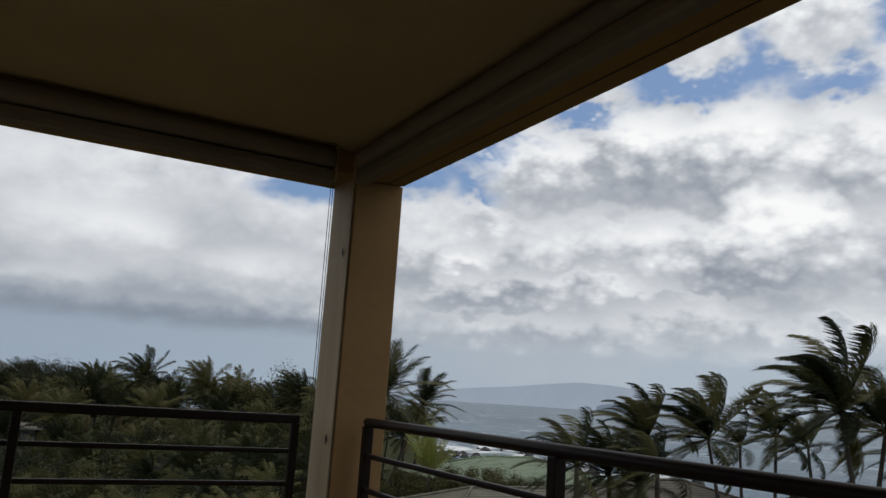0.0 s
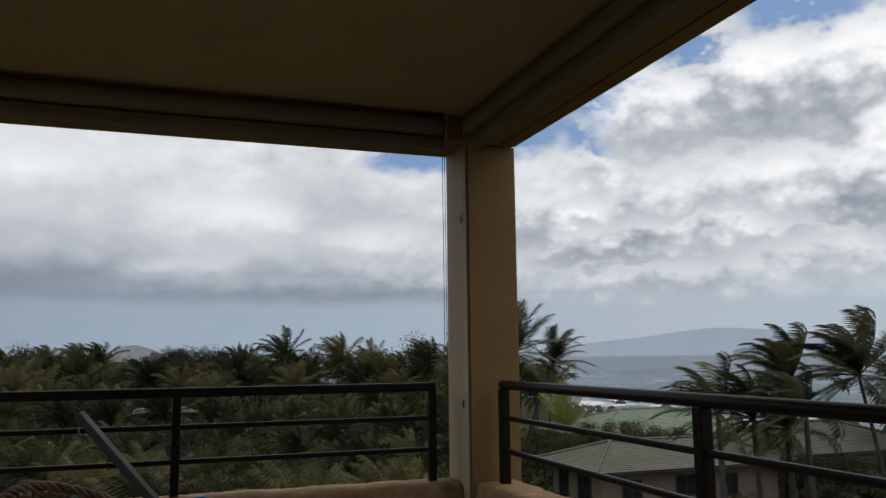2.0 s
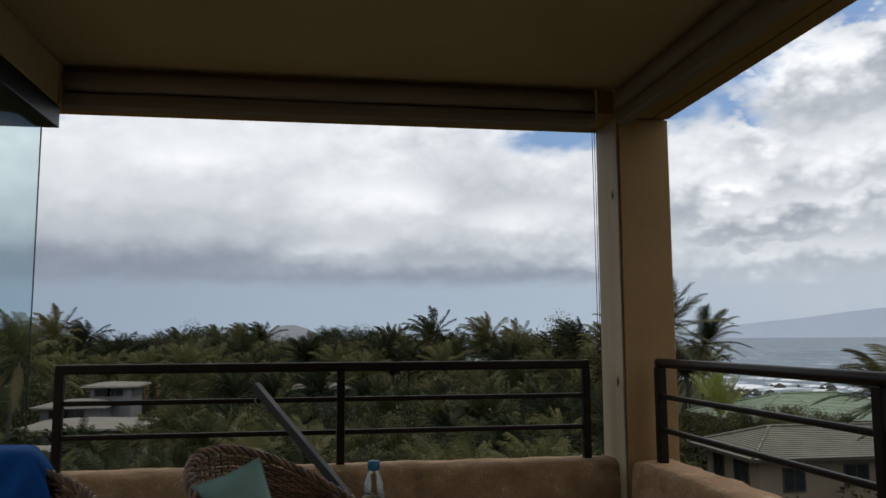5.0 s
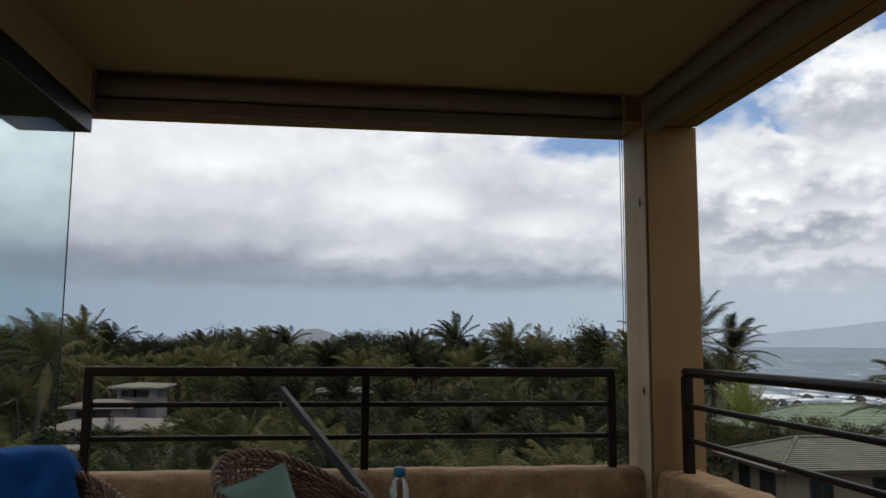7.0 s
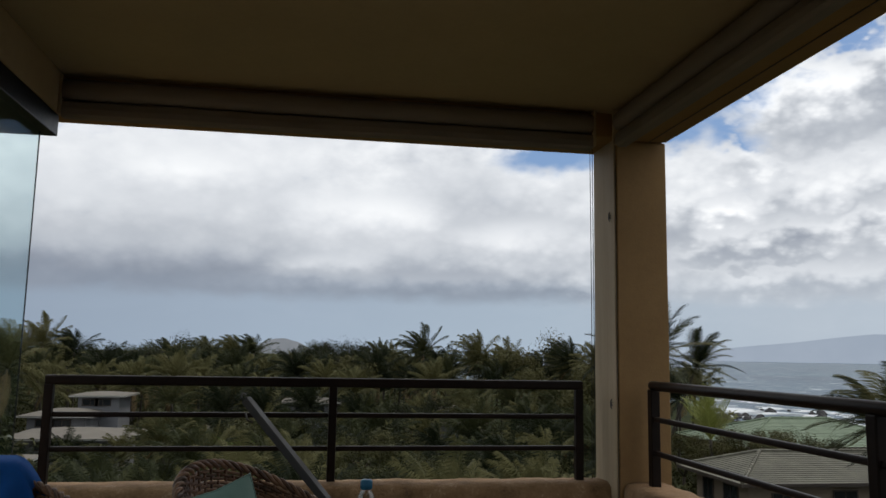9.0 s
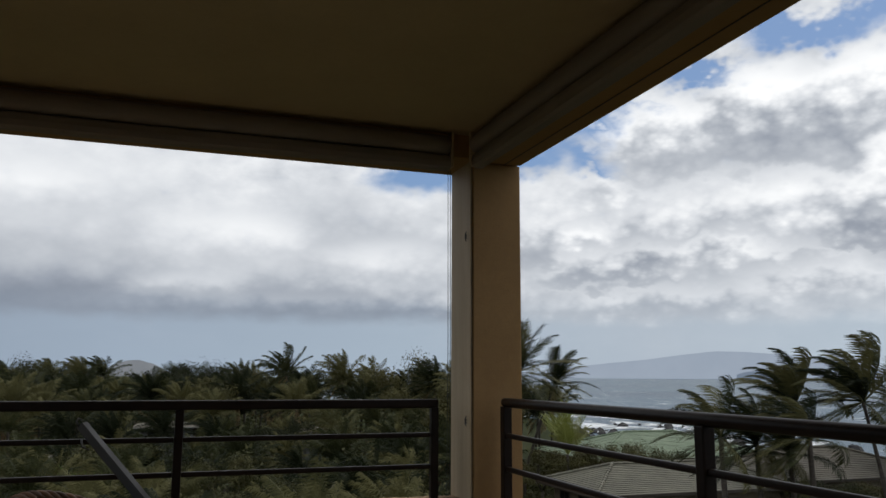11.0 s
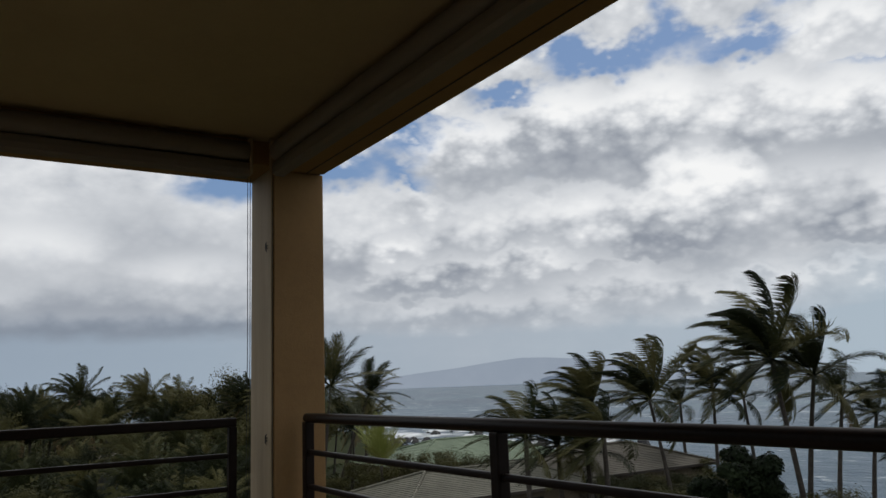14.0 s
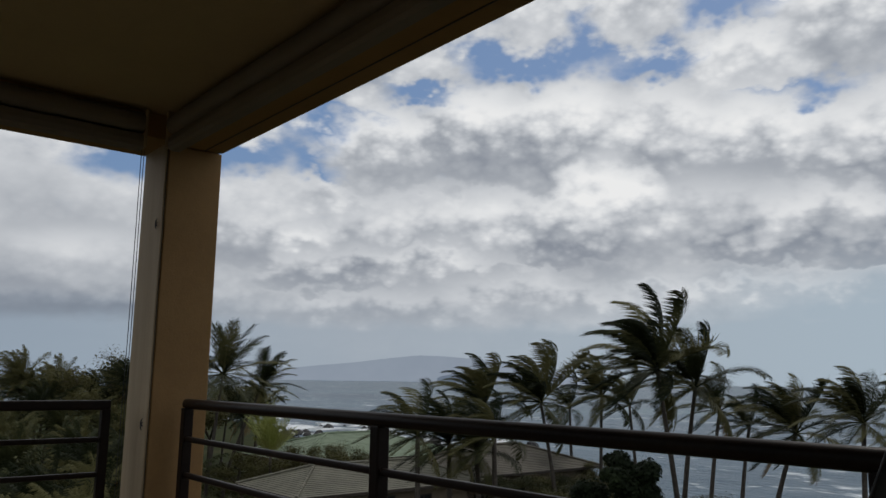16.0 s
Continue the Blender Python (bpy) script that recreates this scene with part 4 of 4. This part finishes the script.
def frond(g, origin, az, el, length, rng, pairs, blade, wind, gravity, stiff=1.0, bend=True):
    """One pinnate leaf: a tapering rachis and two rows of narrow leaflets that stream down the wind and hang by their weight."""
    d = Vector((math.cos(az) * math.cos(el), math.sin(az) * math.cos(el), math.sin(el)))
    d = (d + WIND * (wind * .42) + Vector((0, 0, .50 * abs(wind)))).normalized()
    p = Vector(origin)
    seg = 9 if bend else 6
    pts, dirs = [p.copy()], [d.copy()]
    for i in range(seg):
        s = (i + 1) / seg
        d = (d + WIND * (wind * (.02 + s * s * .34)) + Vector((0, 0, -gravity * s * .25)) / stiff).normalized()
        p = p + d * (length / seg)
        pts.append(p.copy())
        dirs.append(d.copy())
    g.tube(pts, [0.045 * length / 4 * (1 - .9 * i / seg) + .004 for i in range(seg + 1)], 4 if bend else 3, False)
    droop = .55 if bend else 1.15
    for k in range(pairs):
        s = 0.12 + 0.88 * (k + rng.random() * .7) / pairs
        f = min(s * seg, seg - 1e-4)
        i = int(f)
        q = pts[i].lerp(pts[i + 1], f - i)
        fw = dirs[i].lerp(dirs[i + 1], f - i).normalized()
        side = fw.cross(Vector((0, 0, 1)))
        if side.length < .1:
            side = fw.orthogonal()
        side.normalize()
        upv = side.cross(fw)
        ln = length * blade * (math.sin(math.pi * (0.16 + 0.74 * s)) ** .7) * rng.uniform(.8, 1.12) + .05
        for sg in (-1, 1):
            dd = (side * sg * .62 + fw * (.60 + .45 * s) + WIND * (wind * .62) + upv * rng.uniform(-.12, .22)).normalized()
            w = fw * (length * (.0074 if bend else .0092) * rng.uniform(.7, 1.2))
            mid = q + dd * ln * .5
            dd2 = (dd + WIND * (wind * .75) + Vector((rng.uniform(-.12, .12), rng.uniform(-.12, .12), -droop * gravity))).normalized()
            tip = mid + dd2 * ln * .58
            n = len(g.v)
            g.v += [tuple(q - w * .6), tuple(q + w * .6), tuple(mid + w), tuple(mid - w), tuple(tip)]
            g.f += [(n, n + 1, n + 2, n + 3), (n + 3, n + 2, n + 4)]


def trunk_geo(height, r, lean, rng, n=8):
    g = Geo()
    pts, rad = [], []
    for i in range(13):
        s = i / 12
        pts.append((lean[0] * s ** 1.6 + .12 * math.sin(s * 4 + lean[1]), lean[1] * s ** 1.6 + .10 * math.sin(s * 3), height * s))
        rad.append(r * (1.35 - .35 * min(1, s * 6)) * (1 - .42 * s) * (1 + .05 * (i % 2)))
    g.tube(pts, rad, n)
    return g, Vector(pts[-1])


def palm(at, crown_z, label, length=4.0, fronds=20, seed=1, wind=0.6, pairs=34, lean=(0.8, 0.3), dry=1, split=True, young=False, r=0.17, spread=132, weight=.82):
    """A coconut palm; at: foot (x, y, z); crown_z: height of the crown's heart."""
    rng = random.Random(seed)
    t = thing("palm_tree", at, label, "palm tree", "palm trees")
    height = crown_z - at[2]
    g, top = trunk_geo(height, r, lean, rng)
    part("trunk", g, TRUNK, t, "", True)
    crown = Geo()
    for k in range(fronds + dry):
        u = k / max(1, fronds - 1)
        az = k * 2.399963 + rng.uniform(-.25, .25)
        if k >= fronds:
            el, mat = radians(rng.uniform(-75, -45)), PALMDRY
        else:
            el, mat = radians(84 - (45 if young else spread if split else 110) * u ** 1.1 + rng.uniform(-9, 9)), (PALMYOUNG if young else PALM)
        g = Geo() if (split or mat is PALMDRY) else crown
        frond(g, top, az, el, length * rng.uniform(.85, 1.08) * (.8 + .2 * math.sin(math.pi * min(1, u))), rng, int(pairs * (1.75 if split else 1.8)), .29 if split else .26, wind * rng.uniform(.75, 1.25), weight if k < fronds else 1.5, bend=split)
        if g is not crown:
            part("frond", g, mat, t, "dry brown frond" if mat is PALMDRY else "")
    if not split:
        part("crown", crown, PALMYOUNG if young else PALM, t)
    return t


def clump_tree(name, at, height, spread, label, seed, leaf, leaves=11500, leaf_size=.125, trunk_r=.22, category="tree", group="trees", flat=.62):
    """A branching tree whose crown is many leaf clumps, uneven and open."""
    rng = random.Random(seed)
    t = thing(name, at, label, category, group)
    g = Geo()
    fork = height * .38
    g.tube([(0, 0, 0), (.1, .05, fork * .5), (.05, -.1, fork)], [trunk_r * 1.2, trunk_r, trunk_r * .85], 8)
    tips = []
    for k in range(9):
        a = k * 2.4 + rng.uniform(-.4, .4)
        rr = spread * rng.uniform(.35, .95)
        tip = Vector((math.cos(a) * rr, math.sin(a) * rr, height * rng.uniform(.62, .93)))
        mid = Vector((tip.x * .45, tip.y * .45, fork + (tip.z - fork) * .62))
        g.tube([(.05, -.1, fork), tuple(mid), tuple(tip)], [trunk_r * .5, trunk_r * .3, trunk_r * .1], 5)
        tips += [tip, mid.lerp(tip, .6)]
        for j in range(3):
            e = tip + Vector((rng.uniform(-1, 1), rng.uniform(-1, 1), rng.uniform(-.4, .5))) * spread * .32
            g.tube([tuple(mid.lerp(tip, .7)), tuple(e)], [trunk_r * .14, trunk_r * .05], 4)
            tips.append(e)
    part("trunk", g, BARK, t, "", True)
    c = Geo()
    clumps = [(tp, spread * rng.uniform(.16, .34)) for tp in tips]
    for i in range(leaves):
        tp, cr = clumps[rng.randrange(len(clumps))]
        v = Vector((rng.gauss(0, 1), rng.gauss(0, 1), rng.gauss(0, 1) * flat))
        v = v.normalized() * cr * rng.random() ** .45
        q = tp + v
        nrm = (v.normalized() + Vector((rng.uniform(-.7, .7), rng.uniform(-.7, .7), rng.uniform(-.2, .9)))).normalized()
        u = nrm.orthogonal().normalized()
        u = (u * math.cos(i) + nrm.cross(u) * math.sin(i)) * leaf_size * rng.uniform(.6, 1.2)
        w = nrm.cross(u) * .55
        c.face(q - u, q - w * .8, q + u, q + w * .8)
    part("crown", c, leaf, t)
    return t


EYE = (-1.7, -4.36)


def spot(az, d):
    return EYE[0] + d * math.sin(radians(az)), EYE[1] + d * math.cos(radians(az))


def palm_at(az, el, d, label, **kw):
    x, y = spot(az, d)
    z0 = land_z(x, y)
    lean = kw.pop("lean", (0.8, 0.3))
    return palm((x - lean[0], y - lean[1], z0 - .1), 1.2 + d * math.tan(radians(el)), label, lean=lean, **kw)


WINDY = "coconut palm with dark fronds swept by the wind"
palm_at(54.9, .9, 44, "tall coconut palm with long wind-swept fronds", length=4.8, fronds=27, seed=3, dry=0, wind=.80, pairs=56, lean=(-.7, .7))
palm_at(57.3, -.3, 47, WINDY, length=4.2, fronds=20, seed=4, dry=0, wind=.55, pairs=48, lean=(1.0, -.6))
palm_at(58.8, -1.8, 56, WINDY, length=3.4, fronds=18, seed=5, wind=.75, lean=(.8, -.6))
palm_at(60.6, -2.8, 58, WINDY, length=3.0, fronds=18, seed=6, dry=0, wind=.75, lean=(.6, -.6))
palm_at(63.4, -3.1, 46, WINDY, length=3.7, fronds=24, seed=7, wind=.7, pairs=44, lean=(1.4, -1.2))
palm_at(67.4, -2.3, 42, WINDY, length=3.3, fronds=24, seed=8, dry=0, wind=.7, pairs=44, lean=(.3, -.2))
palm_at(71.8, -2.2, 45, WINDY, length=3.9, fronds=24, seed=28, wind=.75, lean=(.4, -.2))
palm_at(42.8, -1.8, 62, WINDY, length=4.7, fronds=26, seed=9, dry=0, wind=.7, pairs=44, lean=(.6, -.4))
palm_at(46.8, -1.5, 62, WINDY, length=5.2, fronds=28, seed=10, dry=0, wind=.8, pairs=46, lean=(-.7, .7))
palm_at(51.0, -1.0, 68, WINDY, length=4.6, fronds=22, seed=11, dry=0, wind=.75, pairs=42, lean=(.2, -.2))
palm_at(52.9, -1.6, 68, WINDY, length=3.9, fronds=20, seed=12, dry=0, wind=.75, pairs=40, lean=(-.3, .3))
palm_at(48.8, -1.9, 72, WINDY, length=3.4, fronds=16, seed=13, wind=.75, lean=(.2, .2))
palm_at(40.4, -4.4, 40, "low coconut palm before a tiled roof", length=3.3, fronds=28, seed=31, dry=0, wind=.6, lean=(.2, .2))
palm_at(42.4, -5.0, 39, "low coconut palm before a tiled roof", length=2.8, fronds=24, seed=32, dry=0, wind=.6, lean=(.1, .2))
palm_at(24.4, .2, 66, "coconut palm with upright ragged fronds by the shore", length=4.9, fronds=26, seed=14, dry=0, wind=-.06, weight=.5, spread=118, lean=(.8, -.4))
palm_at(27.0, -.6, 70, "coconut palm with drooping ragged fronds", length=3.8, fronds=22, seed=15, wind=-.38, weight=.6, spread=125, lean=(2.2, -1.6))
palm_at(22.2, -.4, 74, "coconut palm with ragged fronds", length=4.6, fronds=20, seed=16, wind=-.2, spread=100, lean=(.8, .4))
palm_at(38.2, -4.0, 37, "low coconut palm before a tiled roof", length=3.0, fronds=20, seed=17, dry=0, wind=.7, lean=(.2, .2))
palm_at(43.6, -4.0, 38, "low coconut palm before a tiled roof", length=2.8, fronds=18, seed=18, dry=0, wind=.75, lean=(.2, .2))
palm_at(27.9, -5.4, 62, "young yellow-green palm with upright fronds", length=3.8, fronds=14, seed=19, wind=.05, weight=.22, lean=(.1, .1), dry=0, young=True)

# ---- woods to the front: a few kinds of palm and tree, set out over the land ----
rng = random.Random(21)
TALL = [3.2, 4.4, 5.6, 7.0, 8.4, 10.0, 11.6]
palms = []
for i, h in enumerate(TALL):
    for k in range(2):
        palms.append((h, palm((-400 - 12 * i, -60 - 12 * k, 0), h, "coconut palm among dense woods", length=3.1 + .10 * i + .3 * k, fronds=30, seed=40 + 2 * i + k,
                              wind=.30 + .14 * (i % 3), pairs=24, lean=(rng.uniform(-.9, .9), rng.uniform(-.6, .6)), dry=1 + k, split=False)))
kinds = [clump_tree("tree", (-400 - 14 * i, -90, 0), 8.5 + i, 4.0 + .4 * i, "broad-leaved green tree in dense woods", 60 + i, LEAF) for i in range(4)]
lime = clump_tree("tree", (-460, -90, 0), 6.0, 3.0, "bright lime-green broad-leaved tree", 70, LEAFLIME, group="lime trees")


def turned():
    return Matrix.Rotation(rng.uniform(-.6, .6), 4, "Z")


def set_palm(x, y, top):
    """A palm whose highest fronds reach the height top."""
    z0 = land_z(x, y) - .1
    heart = max(2.4, top - 2.7 - z0)
    h, ob = min(rng.sample(palms, 9), key=lambda q: abs(math.log(q[0] / heart)))
    s = max(.72, min(1.3, heart / h))
    copy_thing(ob, Matrix.Translation((x, y, z0)) @ turned() @ Matrix.Diagonal((min(s, 1.1), min(s, 1.1), s, 1)))


def set_tree(ob, x, y, top, tall):
    z0 = land_z(x, y) - .15
    s = max(.3, (top - z0) / tall)
    w = max(.55, min(1.2, s))
    copy_thing(ob, Matrix.Translation((x, y, z0)) @ turned() @ Matrix.Diagonal((w, w, s, 1)))


SKYLINE = [(-50, 1.0), (-20, .7), (-17, .7), (-13.5, .05), (-10, .4), (-6.3, .6), (-4.2, .6), (-3.2, .1), (-1, .1), (.2, .55), (1.8, .6), (3.2, .3), (5.4, .0), (8.4, .3), (12, .3), (16, .35), (19.5, .5), (25, .2), (40, .2)]


def sky_el(az):
    for (a, ea), (b, eb) in zip(SKYLINE[:-1], SKYLINE[1:]):
        if a <= az <= b:
            return ea + (eb - ea) * (az - a) / (b - a)
    return .4


KEEP_OUT = [(20, 57, 36, 70), (-27, -14, 57, 80), (10, 16, 70, 77), (-5, 2, 75, 83), (-14, -7, 63, 71), (-22.5, -17, 43, 49)]


def free(x, y, az, d):
    if any(a < x < b and c < y < e for a, b, c, e in KEEP_OUT) or x > shore_x(y) - 8:
        return False
    return not (az > 22 and d < 54)


placed = []
tries = 0
while len(placed) < 300 and tries < 12000:
    tries += 1
    az = rng.uniform(-36, 27)
    d = math.sqrt(rng.uniform(30 ** 2, 128 ** 2))
    x, y = spot(az, d)
    if not free(x, y, az, d) or (az > 10 and d > 104):
        continue
    need = 2.6 + d * .018
    if any((x - a) ** 2 + (y - b) ** 2 < need * need for a, b in placed):
        continue
    placed.append((x, y))
    k = min(1, (d - 28) / 66)
    ang = -8.2 * (1 - k) ** 1.25 + sky_el(az) - rng.uniform(0, 1.1) * (1 if d > 80 else 1.6)
    if -21 < az < -11 and d < 70:
        ang = min(ang, -5.8 if d > 58 else -7.2)
    elif -12 < az < 12 and d < 72:
        ang = min(ang, -3.8 if d > 55 else -4.6)
    top = 1.2 + d * math.tan(radians(ang))
    u = rng.random()
    if u < (.98 if d > 75 and az < 14 else .93):
        set_palm(x, y, top)
    elif u < .97 or d > 75:
        set_tree(rng.choice(kinds), x, y, top - .3, 9.5)
    else:
        set_tree(lime, x, y, top - 1.0, 6.0)
# the skyline's own trees
for az, el, d in ((8.4, 1.55, 95), (12.1, 1.2, 92), (-16.9, 1.6, 100), (-15.8, 1.2, 104), (-20.2, 1.2, 60), (-5.6, 1.05, 120), (-4.2, 1.1, 120), (-7.4, .95, 125), (5.2, .7, 125), (6.0, .6, 128), (-10, .8, 130), (14.5, .9, 100), (18.6, .9, 88), (20.4, .7, 82)):
    x, y = spot(az, d)
    set_palm(x, y, 1.2 + d * math.tan(radians(el)))
for az, el, d in ((1.7, .65, 92), (.7, .5, 112), (3.0, .4, 96), (16.6, .8, 90), (-9.6, .45, 122), (20.8, .6, 72), (-3.9, -3.4, 62)):
    x, y = spot(az, d)
    set_tree(lime if el < -2 else kinds[int(d) % 4], x, y, 1.2 + d * math.tan(radians(el)), 10.0)
# garden round the houses
for az, el, d in ((26.0, -6.0, 64), (27.6, -5.8, 64), (29.3, -5.7, 63), (31.4, -5.4, 64), (33.2, -5.4, 65), (35.0, -5.5, 67), (37.0, -5.8, 69), (46.8, -8.0, 42), (50.0, -7.2, 44), (57, -8.4, 46), (61, -8.8, 44)):
    x, y = spot(az, d)
    set_tree(kinds[int(d + az) % 4], x, y, 1.2 + d * math.tan(radians(el)), 9.5)
for x, y, z in ((38.6, 39.6, -6.9), (41, 39.4, -6.6), (43.6, 39.8, -6.9), (46, 39.4, -6.5), (48.6, 39.6, -6.8), (51.2, 39.8, -6.4), (54.6, 40.6, -6.2), (56.5, 43, -6.6)):
    set_tree(kinds[int(x * 3) % 4], x, y, z, 9.5)
x, y = spot(52.4, 42)
clump_tree("tree", (x, y, land_z(x, y) - .1), 1.2 + 42 * math.tan(radians(-4.3)) - land_z(x, y), 1.9, "dense dark green bushy tree by the shore", 91, LEAFDARK, leaves=15000, leaf_size=.15, flat=.9)
for ob in [q[1] for q in palms] + kinds + [lime]:
    for o in (*ob.children_recursive, ob):
        bpy.data.objects.remove(o)


def far_woods():
    """Palm crowns too far off to be told apart."""
    g = Geo()
    r2 = random.Random(77)
    for i in range(150):
        az, d = r2.uniform(-36, 9), r2.uniform(128, 230)
        x, y = spot(az, d)
        if x > shore_x(y) - 8:
            continue
        top = 1.2 + d * math.tan(radians(sky_el(az) - r2.uniform(.1, .7)))
        for k in range(20):
            frond(g, (x + .5, y, top - 2.5), k * 2.4 + r2.uniform(-.3, .3), radians(80 - 7.4 * k), 4.2, r2, 10, .30, .45, .75, bend=False)
    tagged(new("far_woods", g.mesh("far_woods", PALM)), "distant mass of palm crowns on the skyline", "woods", kind="stuff")


far_woods()


def undergrowth():
    """Dense shrubs and creepers between the trunks."""
    g = Geo()
    r2 = random.Random(78)
    made = 0
    while made < 4200:
        az, d = r2.uniform(-36, 62), math.sqrt(r2.uniform(30 ** 2, 190 ** 2))
        x, y = spot(az, d)
        if any(a - .5 < x < b + .5 and c - .5 < y < e + .5 for a, b, c, e in ((23.9, 37.7, 39.9, 46.5), (38.8, 53.4, 42, 49), (33.4, 50.2, 56.8, 66.4), *KEEP_OUT[1:])) or x > shore_x(y) - 5 or (az > 9 and d > 92):
            continue
        made += 1
        z0 = land_z(x, y)
        rad, hh = r2.uniform(.8, 1.8), r2.uniform(.6, 2.6)
        if az > 22:
            hh *= .6
        elif d > 58:
            hh *= 2.1
            rad *= 1.25
        for k in range(26):
            v = Vector((r2.gauss(0, 1), r2.gauss(0, 1), abs(r2.gauss(0, 1)))).normalized()
            q = Vector((x + v.x * rad, y + v.y * rad, z0 + v.z * hh))
            u = Vector((r2.uniform(-1, 1), r2.uniform(-1, 1), r2.uniform(-.3, 1))).normalized() * r2.uniform(.2, .45)
            w = u.cross(v).normalized() * r2.uniform(.07, .16)
            g.face(q - u * .3 - w * .5, q + w, q + u, q - w)
    tagged(new("undergrowth", g.mesh("undergrowth", LEAF)), "dense green shrubs and creepers under the palms", "shrubs", kind="stuff")


undergrowth()
